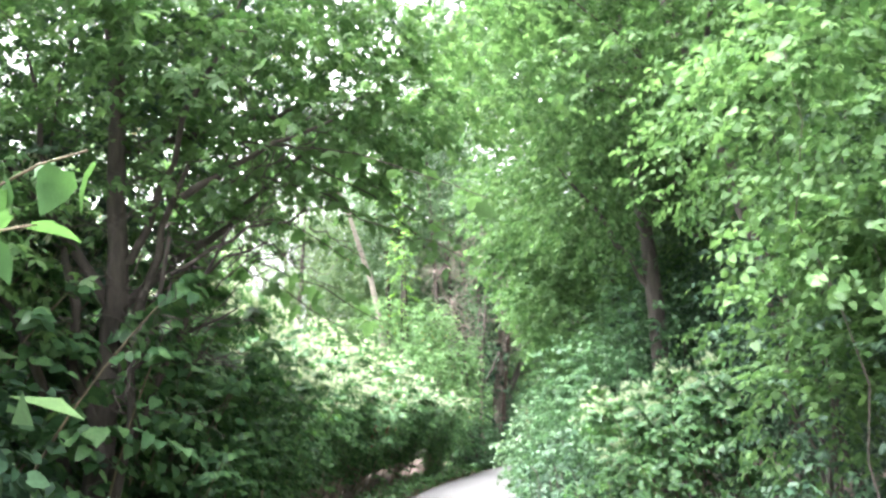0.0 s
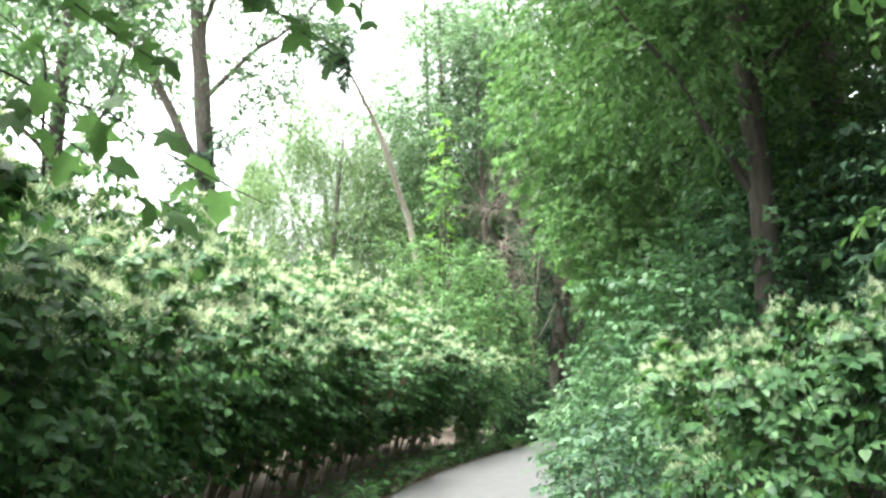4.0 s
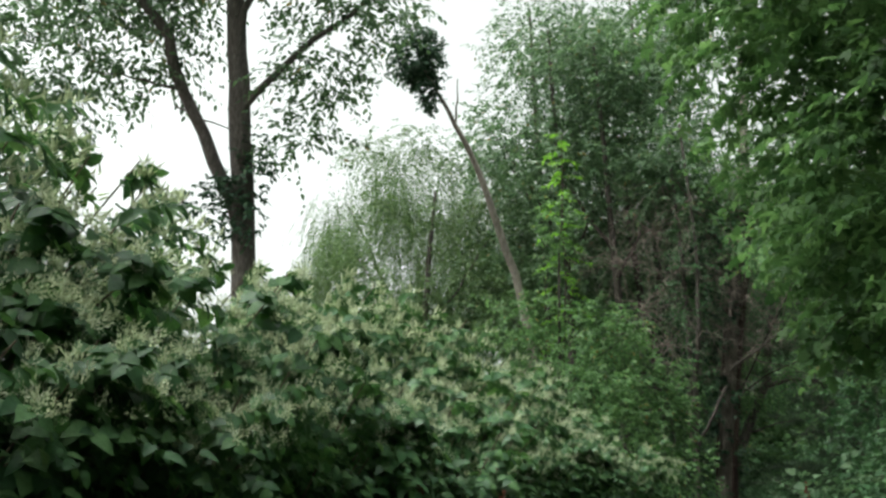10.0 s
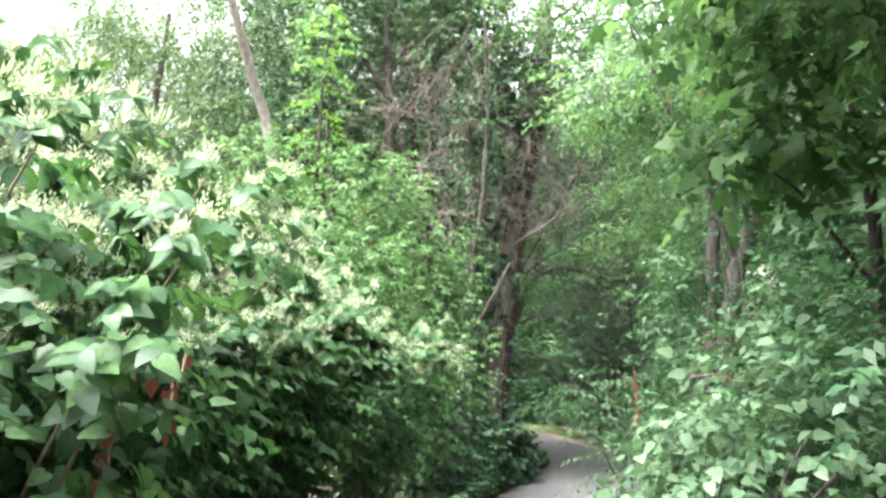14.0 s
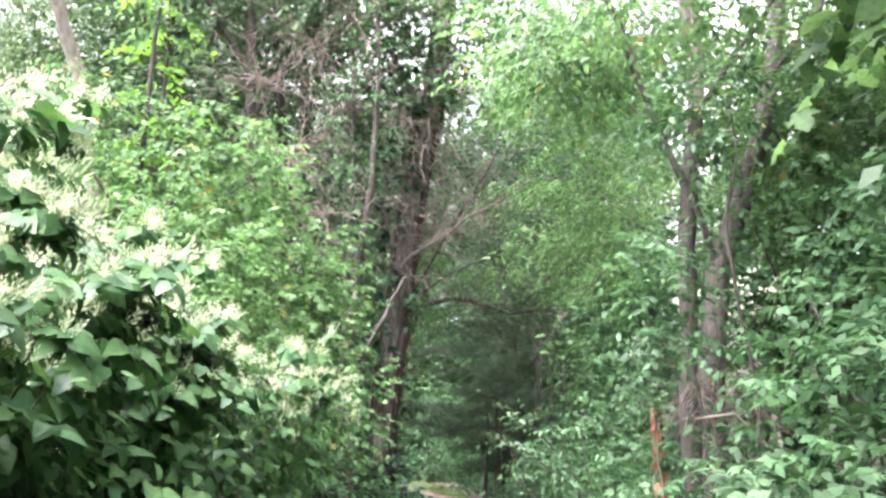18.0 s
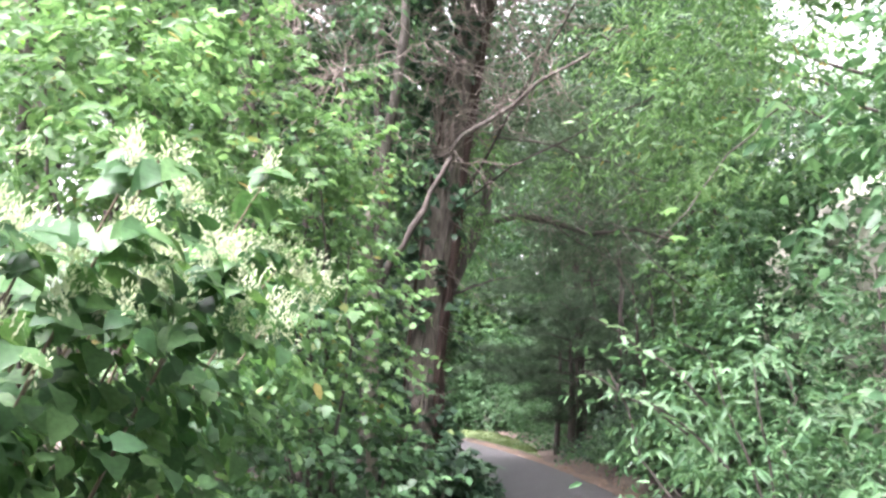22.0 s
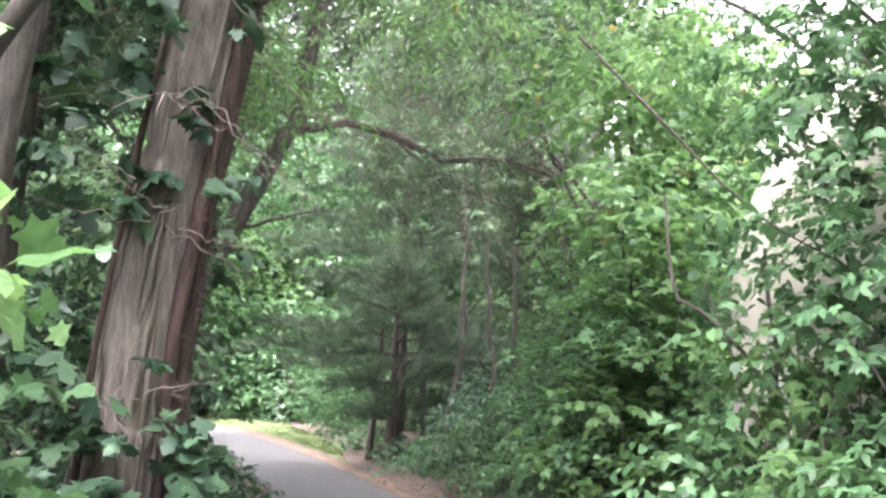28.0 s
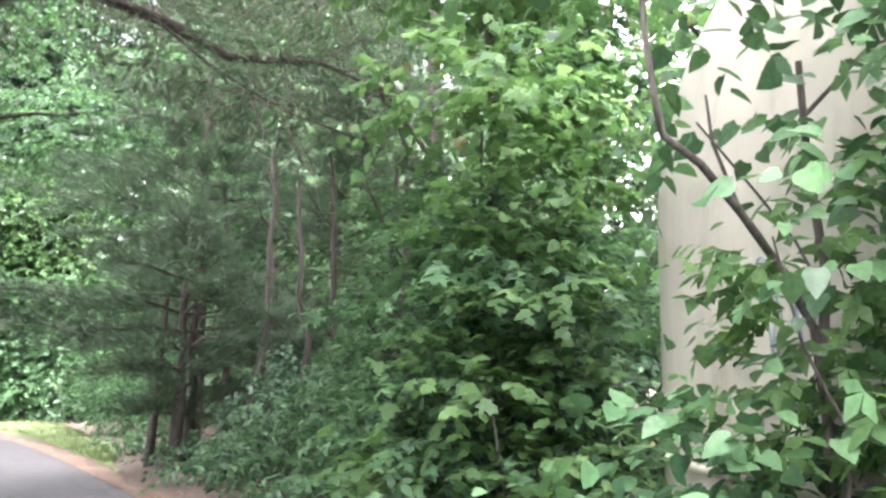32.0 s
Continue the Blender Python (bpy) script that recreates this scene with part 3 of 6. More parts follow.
shrub(5.2, 3.6, [(5.2, 3.4, 1.8, 1.1, 1.2, 1.7), (5.4, 5.6, 2.6, 1.1, 1.2, 1.6), (4.7, 2.6, 3.2, 1.2, 1.1, 0.8)], SHRUB, "dense green shrub in the thicket", 0.09, OVAL, 28, 8, 8)
# Added overhead, out of view, to darken the thicket below.
tree("arching leafy tree added out of view to shade the thicket", [(5.8, 4.2, 0), (5.7, 4.2, 2.5), (5.2, 4.2, 5)], [0.09, 0.08, 0.04], [((5.5, 4.2, 3.4), (3.6, 4.2, 4.8), 0.035, 0.01, 0.1), ((5.4, 4.2, 4.0), (4.8, 5.6, 5.0), 0.03, 0.01, 0.1)],
     [(3.7, 4.3, 4.8, 1.2, 1.2, 0.4), (4.9, 5.6, 4.9, 1.3, 1.2, 0.5), (3.2, 2.8, 4.6, 1.0, 1.0, 0.4), (5.4, 3.6, 5.2, 1.3, 1.3, 0.5)], MAPLE, DARKBARK, 0.1, KITE, 30)
shrub(3.7, 5.7, tiers(3.7, 5.7, 1.65, 2.8, 1.3, 14), MAPLE, "low maple sapling over a dark thicket", 0.085, LOBED, 24, 7, 4, flat=1.3, stem_r=0.009)
# Shade inside the wood is coloured into these shrubs' leaves.
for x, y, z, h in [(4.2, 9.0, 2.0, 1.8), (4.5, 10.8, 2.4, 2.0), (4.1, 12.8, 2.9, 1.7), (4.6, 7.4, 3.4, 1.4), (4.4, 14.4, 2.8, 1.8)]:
    shrub(x, y, [(x, y, z, 0.9, 1.1, h)], IVY_AND_SHADE, "dense shrub deep in the wood, coloured dark for shade", 0.1, OVAL, 30, 8, 6)
# Low plants coloured dark for the shade under the saplings.
shrub(2.35, 5.1, [(2.35, 5.1, 0.28, 0.35, 0.5, 0.3)], IVY_AND_SHADE, "low plants under saplings, coloured dark for shade", 0.07, OVAL, 40, 7, 4, stem_r=0.006)

for x, y, h, m in [(2.25, 6.6, 0.3, SHRUB), (2.9, 7.0, 0.35, KNOT), (2.2, 7.9, 0.28, KNOT), (2.9, 8.1, 0.4, SHRUB), (3.4, 7.9, 0.5, IVY_AND_SHADE), (2.5, 5.9, 0.3, IVY_AND_SHADE), (3.5, 8.6, 0.5, SHRUB), (3.9, 7.4, 0.6, IVY_AND_SHADE), (2.55, 7.5, 0.3, KNOT), (3.1, 6.4, 0.4, IVY_AND_SHADE), (3.6, 6.7, 0.5, IVY_AND_SHADE)]:
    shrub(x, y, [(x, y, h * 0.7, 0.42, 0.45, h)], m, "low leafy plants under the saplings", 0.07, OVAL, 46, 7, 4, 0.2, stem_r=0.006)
for k in range(4):
    clump = thing("dead_cane_clump", "dry pale canes standing before the knotweed", "canes", (-1.35 + 0.04 * k, 5.5 + 1.05 * k, 0.0), "dry canes")
    for _ in range(6):
        o = np.array([rng.normal(0, 0.16), rng.normal(0, 0.3), -0.03])
        part("cane", tubes("cane", [(bend(o, o + [rng.normal(0.1, 0.12), rng.normal(0, 0.25), rng.uniform(0.5, 1.15)], 6, 0, 0.08), taper(0.007, 0.004, 6))], 5), CANE, clump)

# ---- trees ----
dark_limbs = [((-2.03, 5.1, 1.5), (-1.5, 4.85, 3.1), 0.05, 0.015, 0.05), ((-1.55, 4.9, 2.9), (-0.6, 4.9, 3.4), 0.03, 0.01, 0.1), ((-1.95, 5.0, 2.2), (-0.7, 6.4, 3.9), 0.035, 0.01, 0.08), ((-2.0, 5.05, 2.2), (-3.2, 4.2, 4.2), 0.04, 0.01, 0.08), ((-2.03, 5.1, 1.7), (-1.2, 5.0, 2.2), 0.025, 0.006, 0.15), ((-2.05, 5.0, 3.2), (-0.2, 6.8, 4.4), 0.035, 0.008, 0.1), ((-2.05, 5.1, 0.8), (-2.9, 4.6, 3.2), 0.045, 0.012, 0.05),
              ((-2.05, 5.1, 0.5), (-1.55, 4.7, 2.6), 0.045, 0.012, -0.05), ((-2.05, 5.1, 0.9), (-1.2, 4.8, 2.7), 0.035, 0.008, 0.12), ((-2.0, 5.0, 2.0), (-1.0, 4.9, 2.6), 0.022, 0.006, 0.2), ((-1.9, 5.0, 2.5), (-1.1, 4.6, 4.2), 0.03, 0.008, 0.08), ((-2.05, 5.1, 1.2), (-2.5, 4.7, 3.8), 0.04, 0.012, 0.05), ((-1.6, 4.9, 2.4), (-0.7, 5.2, 2.9), 0.018, 0.005, 0.2)]
dark_tree = tree("dark many-branched tree overhanging the path with lobed leaves", [(-2.05, 5.1, 0), (-2.03, 5.1, 1.75), (-1.95, 5.0, 2.4), (-2.1, 5.0, 4.2), (-2.3, 5.2, 5.5)], [0.1, 0.08, 0.065, 0.05, 0.03], dark_limbs,
     [(-1.3, 5.4, 3.7, 1.2, 1.0, 0.7), (-0.4, 6.4, 4.2, 1.0, 0.9, 0.5), (-2.6, 4.8, 4.4, 1.2, 1.1, 0.9), (-3.2, 4.4, 3.0, 0.9, 1.0, 0.8), (-1.4, 5.0, 4.9, 1.3, 1.1, 0.6), (-3.6, 5.6, 4.2, 1.0, 1.0, 1.0), (0.4, 7.0, 4.6, 0.8, 0.8, 0.4), (-0.7, 7.3, 4.0, 0.5, 0.5, 0.25), (-1.5, 7.0, 3.9, 0.8, 0.5, 0.25), (-2.4, 7.0, 3.6, 0.7, 0.5, 0.3), (-0.6, 5.6, 4.5, 0.8, 0.7, 0.35), (0.2, 6.2, 4.9, 0.8, 0.8, 0.35), (-0.2, 5.8, 3.7, 0.6, 0.5, 0.25), (-2.2, 5.3, 3.1, 1.0, 0.8, 0.4), (-2.9, 4.2, 2.4, 0.8, 0.7, 0.4), (-1.5, 4.6, 3.9, 0.9, 0.8, 0.5), (-2.4, 4.0, 5.0, 1.2, 1.0, 0.6)], MAPLE, DARKBARK, 0.085, TRIO, 24, 7)
twig_bundle("twig_tangle", [np.add(a, (2.05, -5.1, 0)) + f * np.subtract(b, a) for a, b, *_ in dark_limbs for f in (0.35, 0.6, 0.85)], 110, 0.75, 0.006, DARKBARK, dark_tree, 0.6)
# Shade below the overhanging tree is coloured into these two shrubs.
shrub(-2.1, 3.7, [(-2.0, 3.9, 0.6, 0.5, 0.6, 0.6), (-2.3, 3.5, 1.3, 0.5, 0.6, 0.6), (-1.75, 4.6, 0.5, 0.4, 0.5, 0.5)], IVY_AND_SHADE, "leafy shrub at the foot of an overhanging tree, coloured dark for shade", 0.09, HEART, 30, 7, 6, stem_r=0.012)
shrub(-3.0, 4.4, [(-3.0, 4.4, 1.2, 0.8, 0.9, 1.1), (-3.6, 5.6, 1.8, 0.9, 0.9, 1.5), (-2.5, 4.6, 0.6, 0.5, 0.6, 0.6), (-4.8, 5.8, 3.0, 1.0, 1.0, 1.2), (-4.6, 4.8, 3.6, 1.1, 1.2, 1.8), (-2.6, 5.6, 3.2, 0.8, 0.7, 0.8), (-2.0, 5.8, 4.4, 0.9, 0.7, 0.7), (-3.4, 5.4, 5.4, 1.2, 1.0, 0.7), (-1.2, 6.0, 5.4, 0.9, 0.8, 0.5)], IVY_AND_SHADE, "leafy shrub under an overhanging tree, coloured dark for shade", 0.095, KITE, 34, 8, 7, stem_r=0.015)

tree("leafy tree standing behind the hedge", [(-3.8, 11.5, 0), (-3.75, 11.4, 3), (-3.6, 11.2, 6.5)], [0.11, 0.09, 0.05],
     [((-3.75, 11.4, 3), (-2.6, 10.6, 4.6), 0.03, 0.008, 0.1), ((-3.7, 11.3, 3.6), (-4.8, 10.6, 5), 0.03, 0.008, 0.1), ((-3.7, 11.3, 2.6), (-2.9, 9.6, 4.2), 0.03, 0.008, 0.1)],
     [(-3.0, 10.6, 4.6, 0.9, 0.9, 0.6), (-4.4, 10.4, 4.9, 1.0, 0.9, 0.8), (-3.6, 11, 6.2, 1.3, 1.2, 0.9), (-3.4, 9.2, 4.4, 0.8, 0.8, 0.5), (-5.2, 11.4, 4.2, 0.9, 0.9, 0.9)], TREE, DARKBARK, 0.1, OVAL, 14)
tree("tall dark-trunked tree behind the thicket", [(3.4, 11.5, 0), (3.3, 11.5, 3), (3.1, 11.6, 7), (3.0, 11.8, 11)], [0.15, 0.12, 0.1, 0.06],
     [((3.3, 11.5, 3.2), (1.9, 11.0, 5.0), 0.05, 0.015, 0.1), ((3.2, 11.5, 4.2), (4.6, 10.6, 6), 0.05, 0.015, 0.1), ((3.1, 11.6, 6), (1.8, 12.4, 8), 0.05, 0.012, 0.1)],
     [(2.4, 11.2, 4.8, 1.4, 1.5, 1.1), (3.9, 10.8, 6.2, 1.6, 1.6, 1.4), (2.4, 12.2, 7.4, 1.5, 1.5, 1.3), (4.0, 12.8, 4.4, 1.4, 1.4, 1.4), (1.1, 11.4, 6.6, 1.2, 1.3, 0.7), (2.2, 9.4, 5.6, 1.3, 1.2, 0.6)], MAPLE, DARKBARK, 0.095, OVAL, 28)
tree("leafy tree leaning towards the path", [(3.9, 15.6, 0), (3.8, 15.6, 3), (3.6, 15.9, 6), (3.4, 16, 9)], [0.14, 0.12, 0.09, 0.05],
     [((3.8, 15.6, 2.6), (2.6, 16.6, 3.4), 0.035, 0.01, 0.1), ((3.7, 15.7, 4.2), (2.2, 15.2, 5.6), 0.04, 0.01, 0.1)],
     [(2.8, 15.2, 5.2, 1.3, 1.4, 1.1), (3.9, 16.2, 7, 1.6, 1.6, 1.4), (4.4, 15.0, 4.0, 1.2, 1.3, 1.3), (2.2, 14.3, 3.6, 0.75, 0.9, 0.7), (2.6, 13.5, 4.8, 1.0, 1.0, 0.8), (2.8, 14.6, 2.5, 0.7, 0.9, 0.6), (1.9, 15.4, 4.4, 0.7, 0.8, 0.6), (1.7, 14.8, 5.6, 0.9, 0.9, 0.6), (2.2, 16.0, 3.6, 0.55, 0.6, 0.45), (1.7, 16.0, 6.2, 1.0, 1.0, 0.6), (1.5, 14.6, 4.6, 0.6, 0.7, 0.5), (3.4, 14.2, 6.2, 1.0, 1.0, 0.7)], MAPLE, DARKBARK, 0.105, TRIO, 18)
# High crowns added above the view to block sky light.
tree("tall spreading tree added above the view to shade thicket and hedge", [(5.2, 14.0, 0), (5.1, 14.0, 4), (4.8, 14.1, 8), (4.6, 14.2, 12)], [0.24, 0.2, 0.16, 0.07],
     [((5.0, 14, 6), (3.0, 13, 8.6), 0.08, 0.02, 0.1), ((4.9, 14, 7), (4.2, 17, 9.6), 0.08, 0.02, 0.1), ((4.9, 14, 7.5), (6.2, 11.5, 10), 0.08, 0.02, 0.1)],
     [(3.2, 13.2, 9.2, 1.9, 1.9, 1.0), (4.2, 16.6, 10, 2.0, 2.0, 1.1), (5.8, 12.6, 10.4, 2.0, 1.8, 1.1), (4.6, 14.2, 11.6, 2.4, 2.4, 1.2), (4.0, 19.2, 8.8, 1.8, 1.8, 1.0), (3.6, 11.0, 9.4, 2.0, 1.9, 1.0), (5.6, 9.4, 9.8, 2.0, 1.9, 1.0), (0.9, 9.4, 9.2, 1.4, 1.4, 0.6), (0.9, 12.0, 9.4, 1.4, 1.4, 0.6), (0.7, 14.8, 9.6, 1.4, 1.4, 0.6), (1.2, 17.0, 9.9, 1.4, 1.3, 0.6), (1.8, 19.2, 10.2, 1.4, 1.3, 0.6)], TREE, DARKBARK, 0.17, KITE, 15)
# Added arching maple; mostly unseen, it darkens hedge and undergrowth.
tree("broad maple added mostly out of view to shade the path", [(4.4, 9.4, 0), (4.2, 9.5, 3), (3.6, 9.8, 5.6), (3.2, 10.2, 8)], [0.14, 0.12, 0.09, 0.04],
     [((3.8, 9.7, 5.0), (1.8, 9.0, 6.6), 0.05, 0.012, 0.1), ((3.7, 9.8, 5.4), (2.2, 12.4, 7.0), 0.05, 0.012, 0.1), ((3.6, 9.8, 5.6), (3.4, 7.4, 7.2), 0.05, 0.012, 0.1)],
     [(1.9, 9.2, 6.8, 1.2, 1.3, 0.5), (2.3, 11.2, 9.4, 1.2, 1.3, 0.6), (2.2, 13.2, 9.4, 1.1, 1.2, 0.6), (3.6, 8.2, 7.4, 1.3, 1.3, 0.6), (3.4, 12.6, 6.0, 1.2, 1.2, 0.7), (2.2, 7.4, 7.6, 1.1, 1.2, 0.5), (2.7, 15.2, 7.2, 1.2, 1.3, 0.6), (4.6, 10.4, 6.6, 1.3, 1.3, 0.8), (4.9, 8.2, 5.6, 1.0, 1.0, 0.7)], MAPLE, DARKBARK, 0.12, TRIO, 18)
# Trunk and crown stay out of view; added only for shade.
tree("unseen tall tree added to shade the thicket at the start", [(5.1, 3.4, 0), (5.0, 3.4, 3.5), (4.7, 3.7, 8)], [0.17, 0.13, 0.06],
     [((5.0, 3.4, 4.6), (3.2, 4.6, 6.6), 0.05, 0.012, 0.1), ((4.9, 3.5, 5.2), (4.0, 6.2, 7.0), 0.05, 0.012, 0.1), ((4.9, 3.5, 5.6), (2.6, 2.8, 7.2), 0.05, 0.012, 0.1)],
     [(3.2, 4.6, 6.8, 1.4, 1.3, 0.6), (4.2, 6.2, 7.2, 1.4, 1.3, 0.6), (2.7, 2.8, 7.4, 1.3, 1.3, 0.6), (4.8, 4.2, 8.2, 1.6, 1.5, 0.8), (5.4, 2.4, 7.0, 1.4, 1.3, 0.8), (2.4, 6.0, 7.8, 1.1, 1.1, 0.5)], TREE, DARKBARK, 0.16, KITE, 15)
tree("young maple with drooping broad lobed leaves", [(3.6, 17.9, 0), (3.5, 17.9, 2), (3.3, 17.8, 4.4)], [0.06, 0.05, 0.03],
     [((3.5, 17.9, 2.2), (2.35, 17.5, 3.1), 0.02, 0.006, 0.15), ((3.4, 17.8, 3.2), (2.0, 17.0, 4.0), 0.02, 0.006, 0.12)],
     [(2.65, 17.6, 3.2, 0.5, 0.6, 0.35), (2.4, 17.1, 4.1, 0.7, 0.7, 0.5), (3.4, 17.8, 4.4, 0.9, 0.9, 0.7)], MAPLE, DARKBARK, 0.13, LOBED, 26, 6)
for lab, line, radii, crown, leaf_mat, bark in [
    ("dark straight trunk of a tall tree", [(4.06, 22.05, 0), (4.1, 22.05, 2.2), (4.22, 22.05, 3.8), (4.38, 22.05, 4.6), (4.55, 22.1, 9)], [0.1, 0.085, 0.08, 0.07, 0.05], [(3.3, 22.7, 5.3, 1.0, 0.9, 0.4), (5.1, 21.6, 4.4, 0.8, 1.0, 0.8), (4.0, 23.6, 5.9, 1.3, 1.1, 0.6), (3.6, 20.9, 5.1, 0.8, 0.7, 0.4)], BRIGHT, DARKBARK),
    ("grey-barked leaning trunk of a tall tree", [(4.16, 21.95, 0), (4.26, 21.95, 2.2), (4.42, 21.95, 3.0), (4.74, 21.95, 3.8), (5.08, 21.95, 4.6), (6.2, 22.1, 9)], [0.14, 0.115, 0.105, 0.1, 0.095, 0.05], [(3.6, 22.7, 5.6, 0.8, 0.8, 0.35), (5.7, 21.4, 4.7, 0.8, 1.0, 0.8), (6.2, 20.2, 4.4, 0.8, 0.9, 0.8), (4.6, 23.6, 6.2, 1.2, 1.0, 0.6), (5.4, 20.6, 5.6, 0.9, 0.8, 0.5)], TREE, BARK),
]:
    twin = tree(lab, line, radii, [(line[2], (3.0, 21.6, 6), 0.035, 0.01, 0.1), (line[3], (5.8, 21.2, 6.6), 0.035, 0.01, 0.1)], crown, leaf_mat, bark, 0.095, OVAL, 24)
    if bark is DARKBARK:
        # Sunlight on the upper trunk is put into a paler bark colour.
        bare = np.array([(4.36, 22.05, 4.5), (4.4, 22.05, 4.75), (4.43, 22.06, 5.6), (4.47, 22.07, 6.6), (4.53, 22.1, 8.6)]) - [4.06, 22.05, 0]
        part("stripped_trunk", tubes("stripped_trunk", [(bare, np.array([0.066, 0.079, 0.078, 0.07, 0.056]))], 10, 0.06), PALEBARK, twin, "bare upper trunk, coloured pale for sunlight")
        part("sunlit_limb", tubes("sunlit_limb", [(np.array([(0.36, 0.0, 5.3), (0.25, -0.02, 5.7), (0.02, -0.1, 6.6)]), taper(0.05, 0.03, 3))], 8, 0.06), PALEBARK, twin, "bare forking limb, coloured pale for sunlight")
shrub(3.6, 20.9, [(3.45, 20.9, 0.9, 0.5, 0.7, 0.8), (4.6, 20.9, 0.8, 0.7, 0.6, 0.7), (3.45, 21.3, 2.6, 0.45, 0.4, 0.6), (4.9, 20.8, 3.3, 0.6, 0.5, 0.5), (3.8, 21.0, 4.1, 0.6, 0.4, 0.4)], SHRUB, "leafy green bush at the foot of twin trunks", 0.08, OVAL, 38, 8, 6)
mat = thing("dead_vine_mat", "brown mat of dead vines hanging on twin trunks", "vines", (4.05, 21.68, 2.1))
twig_bundle("hanging_vine", [(0, 0, 0), (-0.15, -0.05, -0.1), (0.2, -0.03, 0.0), (0.3, 0, -0.2)], 46, 0.6, 0.006, TWIG, mat, 0.4, 0.9)
snag = thing("dead_limb", "bare pale dead limb arching beside twin trunks", "branch", (4.15, 20.75, 0.0))
part("limb", tubes("limb", [(np.array([(0.0, 0.0, 0.0), (-0.02, 0.0, 0.8), (-0.1, 0.05, 1.25), (-0.28, 0.1, 1.55), (-0.5, 0.05, 1.7), (-0.85, 0.0, 1.66)]), taper(0.035, 0.012, 6))], 6, 0.1), TWIG, snag)
part("limb", tubes("limb", [(np.array([(-0.1, 0.05, 1.25), (-0.05, 0.2, 1.7), (-0.08, 0.4, 2.1)]), taper(0.018, 0.008, 3))], 5, 0.1), TWIG, snag)
for dx, dy, top, lean in [(0.0, 0.0, 2.9, -0.12), (0.35, 0.1, 2.2, 0.1), (-0.25, 0.2, 3.4, -0.5)]:
    stem = thing("thin_sapling", "thin pale upright sapling in the undergrowth", "sapling", (4.95 + dx, 21.2 + dy, 0.0), "thin saplings")
    part("stem", tubes("stem", [(bend((0, 0, -0.03), (lean, 0.1, top), 9, 0, 0.1), taper(0.018, 0.007, 9))], 5), TWIG, stem)
    part("leaves", foliage([(lean, 0.1, top, 0.35, 0.3, 0.2)], 26, 6, 0.09, OVAL, "leaves"), SHRUB, stem)
shrub(2.85, 19.55, [(2.8, 19.5, 0.75, 0.35, 0.4, 0.55), (3.2, 19.7, 0.9, 0.4, 0.4, 0.5)], PALE, "broad-leaved pale green plant beside the path", 0.11, HEART, 34, 6, 5, stem_r=0.008)
shrub(1.95, 17.3, [(1.9, 17.3, 0.7, 0.4, 0.6, 0.65), (2.5, 17.2, 1.0, 0.6, 0.6, 0.9)], PALE, "broad-leaved bush beside the path", 0.08, HEART, 40, 7, 6)
shrub(4.4, 23.0, [(4.45, 23.0, 1.2, 0.4, 0.45, 1.0), (4.5, 23.2, 2.2, 0.35, 0.4, 0.5)], PALE, "slender leafy sapling at the bend", 0.075, OVAL, 30, 7, 5)
tree("tall tree with a forked grey trunk against the sky", [(-5.9, 21.6, 0), (-5.9, 21.4, 4), (-5.95, 21.0, 6.2), (-6.0, 20.4, 8.6), (-6.1, 20, 11), (-6.2, 19.8, 14)], [0.26, 0.22, 0.2, 0.17, 0.12, 0.05],
     [((-5.95, 21.1, 5.6), (-7.7, 19.6, 10), 0.14, 0.09, 0.05), ((-5.9, 20.6, 7.7), (-3.4, 20.6, 10), 0.07, 0.03, 0.03), ((-6.0, 20.3, 8.8), (-5.3, 20.0, 11), 0.08, 0.03, 0.05), ((-7.0, 20.3, 7.7), (-5.9, 20.4, 7.2), 0.02, 0.01, -0.1), ((-7.0, 20.2, 8.0), (-8.6, 20, 8.4), 0.03, 0.008, 0.1)],
     [(-8.2, 19.8, 9.4, 1.3, 1.2, 1.1), (-5.2, 19.8, 10.6, 1.6, 1.4, 1.0), (-3.9, 20.6, 9.5, 1.1, 1.0, 0.8), (-7.2, 20, 11.4, 1.9, 1.8, 1.2), (-9.6, 20.6, 8.4, 1.1, 0.9, 0.9), (-4.6, 20.6, 8.2, 1.0, 0.9, 0.5), (-8.9, 19.9, 10.6, 1.3, 1.2, 0.9), (-6.9, 19.8, 9.7, 0.9, 0.9, 0.7), (-4.6, 20.2, 11.4, 1.4, 1.2, 0.8), (-10.2, 20, 9.8, 1.0, 1.0, 1.0), (-7.4, 20.2, 8.4, 0.7, 0.7, 0.4), (-5.0, 21.0, 7.2, 0.6, 0.6, 0.4)], TREE, BARK, 0.13, OVAL, 12, 9, fill=0.05, length=0.6)
